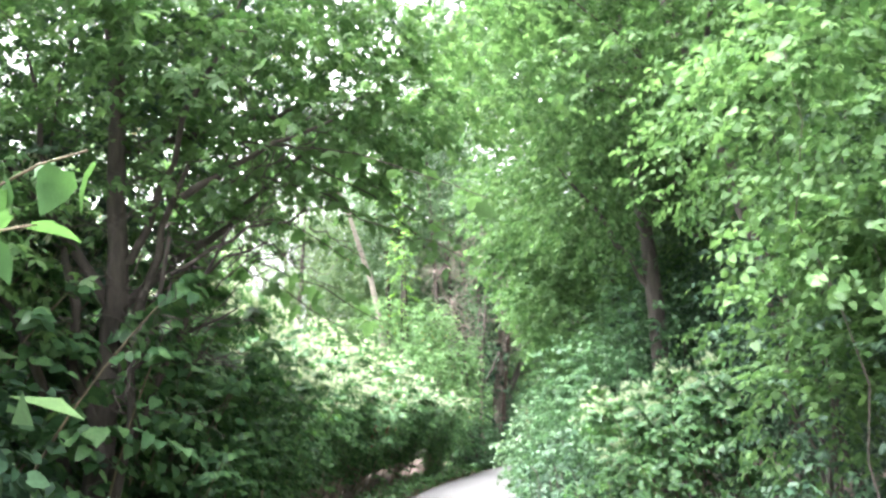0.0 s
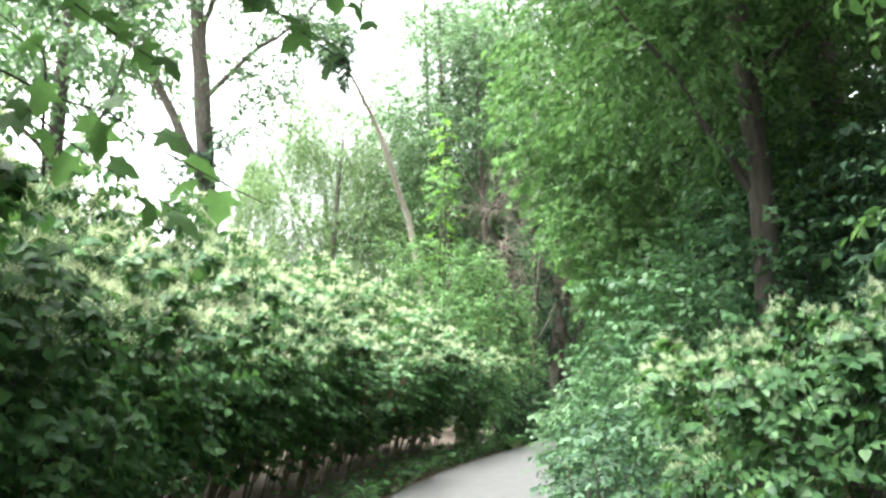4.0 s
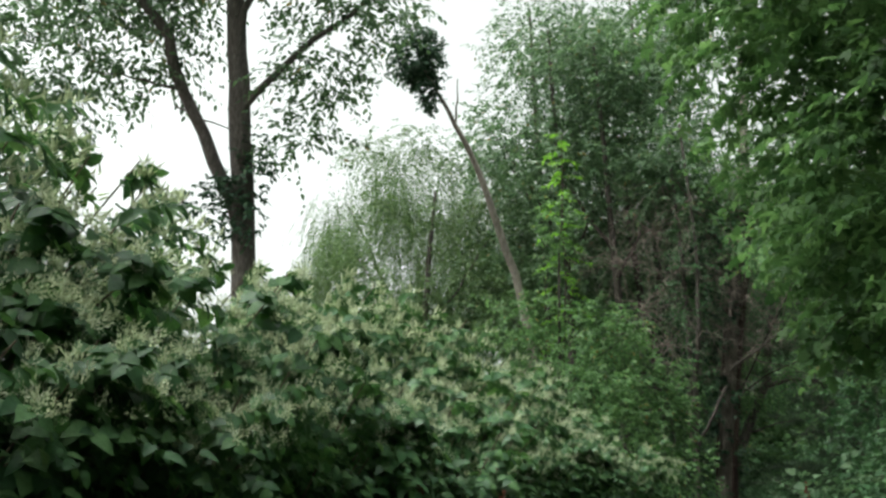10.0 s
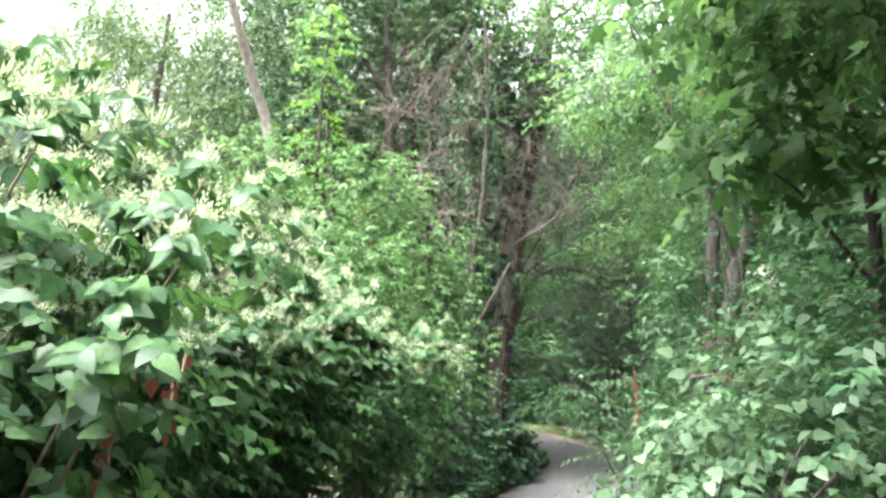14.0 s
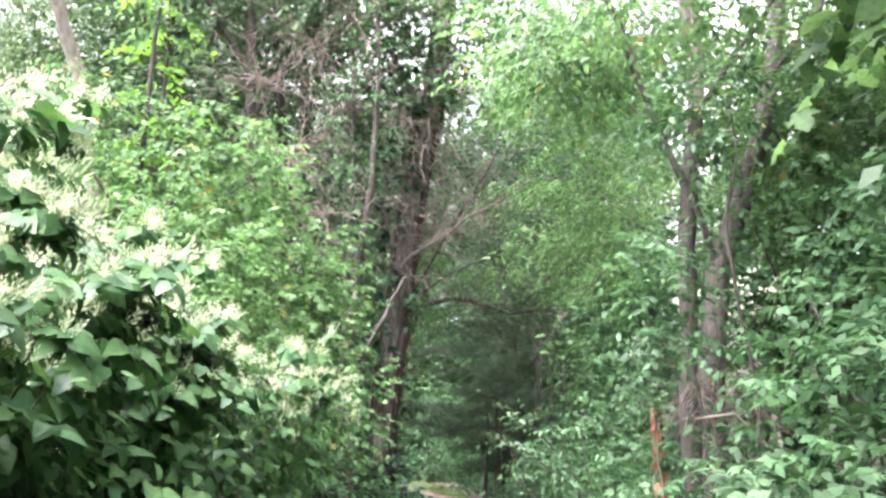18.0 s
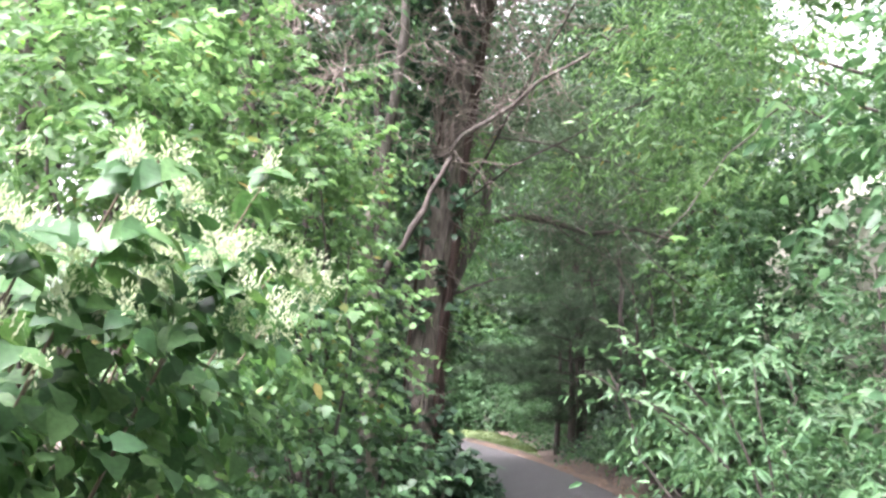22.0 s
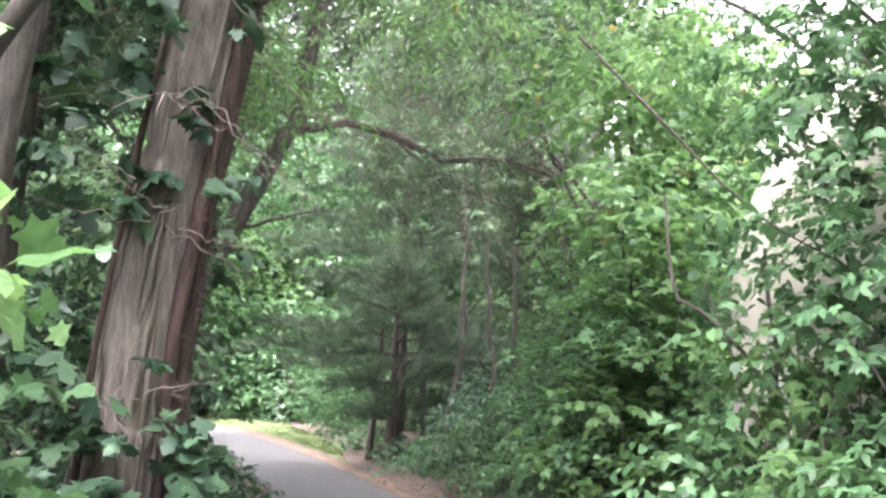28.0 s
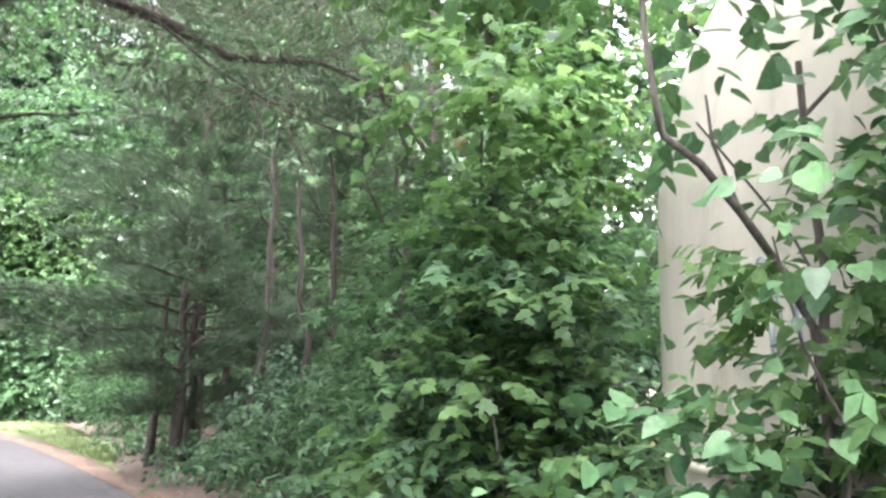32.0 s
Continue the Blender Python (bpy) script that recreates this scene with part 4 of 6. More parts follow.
tree("weeping willow with hanging pale green strands", [(-6.0, 34.5, 0), (-6.0, 34.4, 5), (-6.2, 34, 9)], [0.28, 0.2, 0.05],
     [((-6, 34.4, 5), (-8.4, 33, 10.5), 0.1, 0.03, 0.1), ((-6, 34.4, 6), (-3.6, 33.4, 11), 0.1, 0.03, 0.1)],
     [(-8.6, 32.4, 9.4, 0.9, 1.2, 1.8), (-6.6, 32.4, 10.4, 1.6, 1.4, 2.2), (-4.6, 33, 10.2, 1.7, 1.4, 2.4), (-2.8, 33.6, 9.4, 1.6, 1.3, 2.4), (-5.4, 32.6, 7.4, 2.4, 1.2, 1.6), (-3.4, 32.0, 7.2, 1.8, 1.2, 1.8), (-7.4, 32, 6.6, 1.6, 1.2, 1.6), (-1.4, 33, 7.6, 1.4, 1.2, 2.0), (-8.8, 31.6, 7.6, 0.5, 0.8, 1.6), (-7.9, 31.4, 8.6, 0.6, 0.8, 1.6)], WILLOW, BARK, 0.15, SLIM, 14, 20, length=1.8, droop=0.0, fill=0.1, hang=0.75)
tree("pale feathery tree behind the knotweed", [(-5.0, 29.4, 0), (-4.9, 29.4, 4), (-4.6, 29.6, 9.5)], [0.16, 0.12, 0.04], [((-4.9, 29.4, 4), (-6.6, 29, 7.5), 0.05, 0.012, 0.1), ((-4.8, 29.5, 5), (-3.0, 29.4, 8), 0.05, 0.012, 0.1)],
     [(-6.8, 29.2, 7.6, 1.1, 1.0, 0.9), (-5.2, 29.2, 6.4, 1.2, 1.0, 0.8), (-3.6, 29.4, 7.0, 1.1, 1.0, 0.9), (-4.6, 29.6, 8.6, 1.2, 1.1, 0.9), (-6.0, 29.4, 9.2, 1.0, 0.9, 0.7), (-2.8, 29.6, 9.0, 1.1, 1.0, 0.9), (-6.6, 29.2, 5.4, 1.2, 1.0, 0.8), (-4.0, 29.0, 5.0, 1.3, 1.0, 0.8), (-3.8, 29.6, 10.2, 0.9, 0.8, 0.6), (-6.3, 29.4, 10.6, 0.9, 0.9, 0.7), (-5.1, 29.4, 10.8, 0.8, 0.8, 0.6), (-2.6, 29.4, 6.0, 0.9, 0.8, 0.7)], WILLOW, BARK, 0.12, SLENDER, 16, 10, length=0.6, droop=0.7, fill=0.05)
for x, y, h in [(0.25, 26.9, 12), (-1.6, 29.5, 15), (1.3, 31, 16), (-0.9, 27.6, 13), (0.2, 34.5, 16)]:
    tree("tall woodland tree with a dark slender trunk", [(x, y, 0), (x + 0.1, y, h * 0.4), (x - 0.3, y, h)], [0.11, 0.09, 0.04],
         [((x, y, h * 0.5), (x + 1.2, y - 0.4, h * 0.68), 0.05, 0.012, 0.1), ((x, y, h * 0.55), (x - 1.4, y - 0.4, h * 0.74), 0.05, 0.012, 0.1)],
         [(x + 0.9, y + 0.4, h * 0.76, 1.3, 1.2, 1.0), (x - 1.1, y - 0.3, h * 0.72, 1.3, 1.2, 1.3), (x, y, h * 0.92, 1.6, 1.5, 1.3), (x + 1.2, y - 0.5, h * 0.9, 1.3, 1.2, 1.0), (x - 0.8, y + 0.5, h * 0.55, 1.1, 0.9, 0.8), (x + 0.7, y + 0.6, h * 0.45, 1.0, 0.9, 0.9), (x - 0.2, y + 0.7, h * 0.64, 0.9, 0.8, 0.7)], TREE, DARKBARK, 0.12, KITE, 17)
# saplings behind the hedge's end
tree("bright green sapling rising behind the knotweed", [(-0.8, 24.0, 0), (-0.85, 23.95, 4.5), (-0.7, 23.8, 7.0)], [0.045, 0.03, 0.012],
     [((-0.85, 23.95, 3.4), (0.5, 23.9, 4.3), 0.015, 0.005, 0.1), ((-0.85, 23.95, 3.6), (-1.9, 24, 4.8), 0.015, 0.005, 0.1)],
     [(-0.8, 23.9, 6.3, 0.28, 0.28, 0.75), (-0.1, 23.9, 4.4, 0.8, 0.6, 0.45), (-1.5, 24, 4.6, 0.7, 0.6, 0.5), (-0.5, 23.9, 3.4, 1.0, 0.8, 0.7)], BRIGHT, DARKBARK, 0.09, OVAL, 34, 8)
spire = thing("spire_sapling", "upright sapling with bright green paired leaflets", "sapling", (-0.78, 24.4, 0))
part("stem", tubes("stem", [(bend((0, 0, 0), (0.05, 0.1, 8.6), 12, 0, 0.04), taper(0.04, 0.01, 12))], 6), DARKBARK, spire)
k = np.arange(34)
ln = 0.75 - 0.45 * k / 34
heads = np.stack([ln * np.cos(2.4 * k), ln * np.sin(2.4 * k), 0.1 - 0.25 * ln], 1)
starts = np.stack([0.02 + 0 * ln, 0.05 + 0 * ln, 4.2 + 4.5 * k / 34], 1)
tagged(part("fronds", leaves("fronds", *sprigs(starts, heads, ln, 14, 0.12, 0.3, 1.1, 1.2), OVAL), LIME, spire), kind="stuff")
shrub(0.2, 22.9, [(0.2, 23.0, 1.6, 0.8, 0.8, 1.3), (-0.3, 23.2, 3.0, 0.9, 0.8, 0.9)], BRIGHT, "bright green bush behind the knotweed", 0.085, OVAL, 34, 8, 5)
shrub(1.25, 24.3, [(1.05, 24.2, 2.0, 0.7, 0.8, 0.7), (0.8, 24.5, 2.8, 0.75, 0.8, 0.6), (1.2, 24.6, 3.2, 0.4, 0.4, 0.4), (0.7, 24.6, 3.6, 0.7, 0.6, 0.5), (0.2, 24.4, 4.2, 0.6, 0.6, 0.4)], BRIGHT, "leafy yellow-green bush beside the vine-clad trunk", 0.062, LOBED, 32, 8, 5)
# Low blobs of the same bush, with shade put into darker leaves.
shrub(1.1, 24.0, [(1.0, 24.0, 0.8, 0.75, 0.8, 0.8), (1.55, 24.9, 1.0, 0.35, 0.5, 0.8), (0.6, 23.2, 0.9, 0.5, 0.6, 0.9)], SHRUB, "shaded lower part of the yellow-green bush, coloured darker", 0.065, LOBED, 32, 8, 5)
shrub(-1.9, 24.6, [(-1.9, 24.6, 2.2, 1.2, 0.9, 1.8)], PALE, "pale green bush behind the knotweed", 0.1, OVAL, 26, 8, 5)
shrub(-4.4, 24.0, [(-4.4, 24.0, 2.4, 1.6, 0.9, 1.6)], WILLOW, "pale green bush behind the knotweed", 0.1, OVAL, 22, 8, 5)


# ---- the vine-clad trunk at the bend ----
BASE = np.array([2.12, 26.6, 0.0])
trunk_line = [(2.12, 26.6, 0), (2.19, 26.62, 1.6), (2.32, 26.65, 2.8), (2.58, 26.7, 4.8), (2.98, 26.8, 6.8), (3.3, 27, 10), (3.4, 27.1, 13)]
big = tree("thick grey-brown trunk hung with vines and ivy", trunk_line, [0.22, 0.165, 0.165, 0.16, 0.15, 0.11, 0.05],
           [((2.42, 26.4, 3.9), (3.95, 25.35, 4.95), 0.03, 0.01, 0.08), ((2.7, 26.6, 6.3), (1.4, 26.2, 8.5), 0.06, 0.015, 0.1), ((2.8, 26.7, 8), (4.6, 26.9, 9.6), 0.06, 0.015, 0.1)],
           [(1.6, 26.2, 8.8, 1.1, 1.1, 0.9), (4.4, 26.4, 8.6, 1.4, 1.4, 1.0), (3.0, 26.2, 7.4, 0.8, 0.8, 0.5)], TREE, SHAGBARK, 0.1, OVAL, 20, sides=18)
for turn, r in [(52, 0.03), (68, 0.042), (86, 0.05), (104, 0.042), (-62, 0.014)]:
    pts = []
    for z in np.linspace(0.3, 8.5, 34):
        c = [np.interp(z, [p[2] for p in trunk_line], [p[k] for p in trunk_line]) for k in (0, 1)]
        a = radians(turn + 9 * math.sin(z * 1.7 + turn))
        d = float(np.interp(z, [0, 1.6, 4.8, 6.8, 10], [0.23, 0.185, 0.18, 0.165, 0.12]))
        pts.append((c[0] + d * math.sin(a) - BASE[0], c[1] - d * math.cos(a) - BASE[1], z))
    if r > 0.02:
        n = 700
        f = rng.uniform(0, 33, n)
        c = np.stack([np.interp(f, np.arange(34), np.array(pts)[:, k]) for k in range(3)], 1)
        out = unit(np.stack([math.sin(radians(turn)) + rng.normal(0, 0.7, n), -math.cos(radians(turn)) + rng.normal(0, 0.7, n), rng.normal(-0.6, 0.5, n)], 1))
        hairs = part("root_hair", leaves("root_hair", c + out * r * 0.7, out, rng.normal(0, 1, (n, 3)), rng.uniform(0.04, 0.1, n), NEEDLES), REDBARK, big, "fine dark red-brown rootlets")
        tagged(hairs, kind="stuff")
    part("vine_stem", tubes("vine_stem", [(np.array(pts), np.full(34, r) * (1 + 0.25 * np.sin(np.arange(34) * 0.9 + turn)))], 8, 0.22), REDBARK, big, "shaggy dark red-brown vine stem")
big_trunk = [c for c in big.children if c.name.startswith("trunk")][0]
ridges = []
for _ in range(210):
    a, z0 = rng.uniform(0, 2 * math.pi), rng.uniform(0.2, 7.5)
    zz = np.linspace(z0, z0 + rng.uniform(0.25, 0.9), 6)
    rad = np.interp(zz, [0, 1.6, 2.8, 4.8, 6.8], [0.22, 0.165, 0.165, 0.16, 0.15]) + np.array([-0.004, 0.006, 0.008, 0.008, 0.01, 0.02])
    turn = a + np.cumsum(rng.normal(0, 0.03, 6))
    cx, cy = (np.interp(zz, [p[2] for p in trunk_line], [p[k] for p in trunk_line]) - BASE[k] for k in (0, 1))
    ridges.append((np.stack([cx + rad * np.cos(turn), cy + rad * np.sin(turn), zz], 1), rng.uniform(0.008, 0.016) * np.array([0.4, 1, 1.1, 1, 0.8, 0.3])))
tagged(part("shaggy_bark", tubes("shaggy_bark", ridges, 4, 0.15), SHAGBARK, big_trunk, "peeling strips of shaggy bark"), kind="stuff")
IVY_AT = [(0.0, -0.25, 0.5, 0.5, 0.4, 0.5), (0.1, -0.2, 2.95, 0.24, 0.2, 0.16), (0.05, -0.2, 3.5, 0.34, 0.25, 0.2), (-0.1, -0.2, 3.75, 0.3, 0.22, 0.16), (0.3, -0.1, 5.2, 0.3, 0.25, 0.5), (0.1, -0.1, 6.2, 0.4, 0.3, 0.6), (-0.15, -0.2, 1.55, 0.2, 0.15, 0.1), (0.1, -0.3, 1.2, 0.24, 0.2, 0.15), (-0.5, -0.3, 0.5, 0.5, 0.4, 0.6), (0.45, -0.2, 0.3, 0.35, 0.35, 0.3), (-0.2, -0.2, 2.5, 0.2, 0.2, 0.4), (0.3, -0.1, 2.3, 0.16, 0.16, 0.35), (-0.05, -0.3, 0.95, 0.4, 0.3, 0.35), (0.0, -0.15, 4.6, 0.36, 0.3, 0.4), (-0.3, 0.0, 5.6, 0.4, 0.3, 0.5), (0.6, -0.1, 6.8, 0.5, 0.4, 0.7)]
part("ivy_leaves", foliage(IVY_AT, 26, 6, 0.1, LOBED, "ivy_leaves", 0.16, 0.3, 0.5), IVY_AND_SHADE, big, "dark green ivy and vine leaves")
twig_bundle("twig_tangle", [(0.25, -0.2, 3.9), (0.35, -0.2, 4.3), (0.4, -0.2, 4.8), (0.3, -0.2, 5.4), (0.8, -0.4, 4.4), (1.2, -0.5, 4.9), (0.9, -0.2, 5.6), (0.6, -0.2, 6.2), (1.5, -0.3, 5.4)], 150, 1.0, 0.0085, TWIG, big, 0.6)
twig_bundle("tendril_tangle", [(0.25, -0.25, 3.3), (0.2, -0.25, 2.7), (0.5, -0.3, 5.6), (0.35, -0.3, 6.2)], 16, 0.8, 0.004, TWIG, big, 0.3, 0.7)
part("broken_limb", tubes("broken_limb", [(bend((-0.55, -1.3, 2.2), (0.1, -1.3, 3.5), 9, 0.1, 0.12), taper(0.032, 0.024, 9))], 6, 0.15), DARKBARK, big, "bare slanting limb")
twig_bundle("ivy_twig_tangle", [(0.1, -0.25, 2.2), (0.0, -0.3, 1.4), (0.15, -0.25, 4.6), (-0.2, -0.2, 5.2)], 26, 0.5, 0.004, TWIG, big, 0.6)
for name, pts, r, m, lab in [
    ("dead_stump", [(1.6, 25.25, 0), (1.56, 25.25, 2.2), (1.46, 25.25, 2.75), (1.62, 25.25, 3.3)], 0.05, PALEBARK, "broken pale orange-brown dead stem"),
    ("slender_tree", [(1.55, 26.15, 0), (1.7, 25.87, 3.7), (1.82, 25.6, 4.6), (1.86, 25.4, 6.5), (1.7, 25.3, 9)], 0.055, BARK, "slender grey tree trunk"),
    ("slender_tree", [(1.6, 26.6, 0), (1.68, 26.4, 4), (1.64, 26.1, 5.3), (1.5, 26, 9)], 0.055, BARK, "slender grey-brown tree trunk"),
    ("slender_tree", [(1.1, 28, 0), (1.03, 27.8, 4.7), (0.8, 27.7, 5.6), (0.5, 27.5, 9)], 0.1, DARKBARK, "dark forked slender tree trunk"),
]:
    st = tree(lab, pts, [r, r * 0.95, r * 0.85] + [r * 0.5] * (len(pts) - 3), [], [], None, m, category="tree", name=name)
    if name != "dead_stump":
        twig_bundle("twig_tangle", [np.subtract(pts[2], pts[0]), np.subtract(pts[1], pts[0])], 14, 0.9, 0.007, TWIG, st, 0.6)
        part("crown", foliage([(0.0, -0.2, 8.0, 1.0, 0.9, 0.9)], 18, 8, 0.11, OVAL, "crown"), TREE, st)
brush = thing("dead_vine_tangle", "grey-brown tangle of dead vines between trunks", "vines", (1.1, 25.8, 0))
twig_bundle("vines", [(0.1, 0, 4.4), (-0.3, 0, 5.2), (0.4, 0, 6.0), (0.0, 0, 6.8), (-0.8, 0, 6.2), (1.6, 0, 6.6), (-0.5, 0.2, 3.6)], 190, 1.2, 0.008, TWIG, brush, 1.0, 0.25)
twig_bundle("hanging_vines", [(0.2, 0.3, 8.0), (0.9, 0.3, 7.6), (1.6, 0.2, 8.2), (-0.4, 0.4, 7.4), (2.1, 0.3, 7.2), (1.2, 0.4, 6.2)], 110, 1.7, 0.007, TWIG, brush, 0.8, 0.8)
part("vine_leaves", foliage([(0.6, -0.2, 5.6, 0.4, 0.3, 1.4), (1.4, -0.1, 6.8, 0.7, 0.4, 0.8), (-0.4, 0.1, 3.2, 0.7, 0.5, 0.8), (0.5, 0.1, 3.6, 0.3, 0.3, 0.8)], 26, 7, 0.085, OVAL, "vine_leaves"), SHRUB, brush)
tree("dead leaning tree topped with a ball of ivy", [(-0.9, 26.9, 0), (-1.85, 25.9, 5.9), (-2.55, 25.1, 8.1), (-3.16, 24.5, 9.4), (-3.7, 24.1, 10.4)], [0.11, 0.09, 0.07, 0.045, 0.03], [((-3.0, 24.6, 9.1), (-2.9, 24.3, 10.0), 0.03, 0.01, 0.0)], [(-3.75, 24.1, 10.5, 0.52, 0.52, 0.68), (-3.5, 24.2, 9.6, 0.16, 0.16, 0.4)], IVY_AND_SHADE, PALEBARK, 0.09, OVAL, 130, 8, length=0.15, fill=0.3)
ivy_post = part("ivy_mass", foliage([(-6.3, 20.75, 6.0, 0.5, 0.45, 0.55), (-5.75, 20.8, 6.4, 0.35, 0.3, 0.9)], 45, 7, 0.09, OVAL, "ivy_mass", 0.16), IVY_AND_SHADE)
tagged(ivy_post, "dark ivy clump climbing a tree fork", "ivy")
# feathery light green branches beside the trunk
tree("young tree with feathery light green branches", [(2.4, 27.3, 0), (2.6, 27.2, 3.4), (3.7, 25.8, 5.6)], [0.022, 0.018, 0.01],
     [((2.62, 27.2, 3.5), (4.7, 24.9, 4.5), 0.016, 0.005, 0.1), ((3.0, 26.7, 4.2), (4.4, 25.6, 3.5), 0.012, 0.005, 0.1)],
     [(c[0] + rng.normal(0, 0.45), c[1] + rng.normal(0, 0.4), c[2] + rng.normal(0, 0.35), *(rng.uniform(0.28, 0.5, 2)), rng.uniform(0.03, 0.07)) for c in [(3.0, 27.7, 4.3), (3.3, 27.9, 3.5), (3.8, 25.2, 5.0), (4.6, 24.9, 4.6), (4.3, 25.2, 5.6), (5.0, 26.4, 5.4), (5.4, 27.0, 4.6), (3.9, 26.6, 6.4), (5.0, 24.6, 5.4), (5.6, 25.6, 5.2), (4.3, 24.5, 4.1)] for _ in range(3)], BRIGHT, DARKBARK, 0.1, SLENDER, 34, 10, length=0.5, droop=0.6)
pale_limb = part("bare_branch", tubes("bare_branch", [(np.array([(4.36, 23.5, 6.3), (4.38, 23.56, 5.9), (4.46, 23.65, 5.49), (4.65, 23.6, 5.25), (4.95, 23.5, 5.1), (5.3, 23.2, 5.0), (5.0, 22.4, 4.6)]), taper(0.02, 0.035, 7))], 6), TWIG)
tagged(pale_limb, "pale bare branch hanging among leaves", "branch")

# ---- beyond the bend ----
tree("leaning tree with a long level branch over the path", [(2.6, 31.6, 0), (3.1, 31.7, 2.5), (4.0, 31.6, 4.4), (4.7, 31.9, 9)], [0.17, 0.13, 0.1, 0.05],
     [((3.3, 31.7, 3.0), (4.6, 31.5, 3.4), 0.03, 0.008, 0.1), ((3.2, 31.7, 2.7), (1.4, 32.0, 4.8), 0.05, 0.012, 0.1)],
     [(4.4, 31.9, 7, 2, 1.6, 1.2), (6.4, 31.2, 5.4, 1.6, 1.0, 0.5), (2.4, 32, 5.5, 1.5, 1.4, 1.4), (7.6, 31.4, 6.8, 1.6, 1.4, 1.2), (5.8, 31.4, 4.0, 1.1, 0.6, 0.3), (3.0, 31.2, 4.4, 1.0, 0.8, 0.6), (4.8, 30.4, 5.6, 1.3, 1.0, 0.6), (1.6, 30.8, 4.2, 0.9, 0.8, 0.7), (3.4, 33.5, 5.6, 1.5, 1.0, 0.8), (5.6, 33.8, 6.2, 1.6, 1.0, 0.8), (7.6, 33.4, 5.8, 1.3, 1.0, 0.7)], MISTY, BARK, 0.11, SLENDER, 20)
level = thing("fallen_limb", "long dark dead limb lodged level across trees over the path", "branch", (3.9, 31.6, 4.3))
for pts, r in [([(-0.1, 0, -0.1), (0.7, 0, 0.16), (1.3, 0, 0.1), (1.9, -0.1, -0.14), (2.7, -0.3, -0.06), (3.3, -0.5, -0.25)], 0.06), ([(1.2, 0, 0.12), (1.7, -0.2, -0.3), (2.3, -0.4, -0.62), (3.2, -0.7, -0.9), (4.0, -0.9, -1.05)], 0.018), ([(2.6, -0.3, -0.1), (3.2, -0.2, 0.35), (3.9, -0.1, 0.5)], 0.014), ([(0.2, 0.0, 0.0), (0.1, 0.1, 0.8), (0.4, 0.1, 1.8)], 0.035)]:
    part("limb", tubes("limb", [(np.array(pts, float), taper(r, r * 0.4, len(pts)))], 6, 0.14), BARK, level)
twig_bundle("twig_tangle", [(1.2, 0, 0.1), (2.4, -0.2, -0.1), (3.3, -0.5, -0.2), (2.0, -0.3, -0.4), (0.6, 0, 0.3), (1.6, 0, 0.6), (2.8, -0.2, 0.7)], 110, 1.1, 0.006, TWIG, level, 0.6, 0.4)
tree("second leaning grey trunk beside the path", [(2.2, 31.2, 0), (2.6, 31.3, 2.6), (3.1, 31.3, 5.4), (3.2, 31.4, 9)], [0.16, 0.13, 0.11, 0.05], [], [(3.0, 31.6, 7.4, 1.4, 1.2, 1.0)], SHADED_WOOD, BARK, 0.085, OVAL, 14)
def pine(x, y, tall, reach, feet, low, label):
    """A soft pine: several trunks, whorls of boughs and plumes of needles along each bough."""
    t = thing("pine", label, "tree", (x, y, 0))
    for fx, fy, h, r in feet:
        part("trunk", tubes("trunk", [(bend((fx, fy, -0.05), (fx * 0.6, fy * 0.6, h), 9, 0.0, 0.08), taper(r, r * 0.35, 9))], 8, 0.08), DARKBARK, t)
    pos, axis, size = [], [], []
    whorls = int(tall / 0.3)
    for w in range(whorls):
        z = low + (tall - low) * (w / (whorls - 1)) ** 0.9
        wide = reach * (0.62 + 0.38 * math.sin(1.6 + 3 * z)) * math.sqrt(max(0.0, 1 - ((z - low) / (tall - low)) ** 2)) + 0.2
        for k in range(6):
            a = 2.4 * w + k * math.pi / 3 + rng.normal(0, 0.25)
            ln = wide * rng.uniform(0.65, 1.1)
            tip = np.array([math.cos(a) * ln, math.sin(a) * ln, z + rng.normal(0.02, 0.14)])
            pts = bend((0.0, 0.0, z - 0.1), tip, 7, 0.12, 0.1)
            if k % 2:
                part("bough", tubes("bough", [(pts, taper(0.022, 0.005, 7))], 5), DARKBARK, t)
            n = int(56 * ln)
            f = rng.uniform(0.25, 1.0, n)
            c = np.stack([np.interp(f, np.linspace(0, 1, 7), pts[:, i]) for i in range(3)], 1) + rng.normal(0, 0.09, (n, 3)) * [1, 1, 0.6]
            out = unit(tip - pts[0]) + rng.normal(0, 0.35, (n, 3)) + [0, 0, 0.3]
            for _ in range(6):
                pos.append(c + rng.normal(0, 0.02, (n, 3)))
                axis.append(out + rng.normal(0, 0.4, (n, 3)))
                size.append(rng.uniform(0.1, 0.19, n))
    pos = np.concatenate(pos)
    tagged(part("needles", leaves("needles", pos, np.concatenate(axis), rng.normal(0, 1, pos.shape), np.concatenate(size), NEEDLES), NEEDLE, t), kind="stuff")
    return t


pine(6.95, 35.7, 3.6, 2.5, [(0, 0, 2.6, 0.11), (0.35, 0.4, 2.8, 0.09), (-0.2, 0.5, 2.6, 0.07)], 0.9, "soft-needled pine with dark trunks beside the path")
pine(8.1, 38.4, 9.0, 3.4, [(0, 0, 7.4, 0.15), (0.7, 0.2, 4.6, 0.09)], 2.0, "tall grey-green pine behind a smaller one")
pine(10.2, 36.4, 7.6, 2.6, [(0, 0, 6.2, 0.12), (0.5, 0.1, 4.0, 0.08)], 1.6, "dark soft-needled pine in the wood")
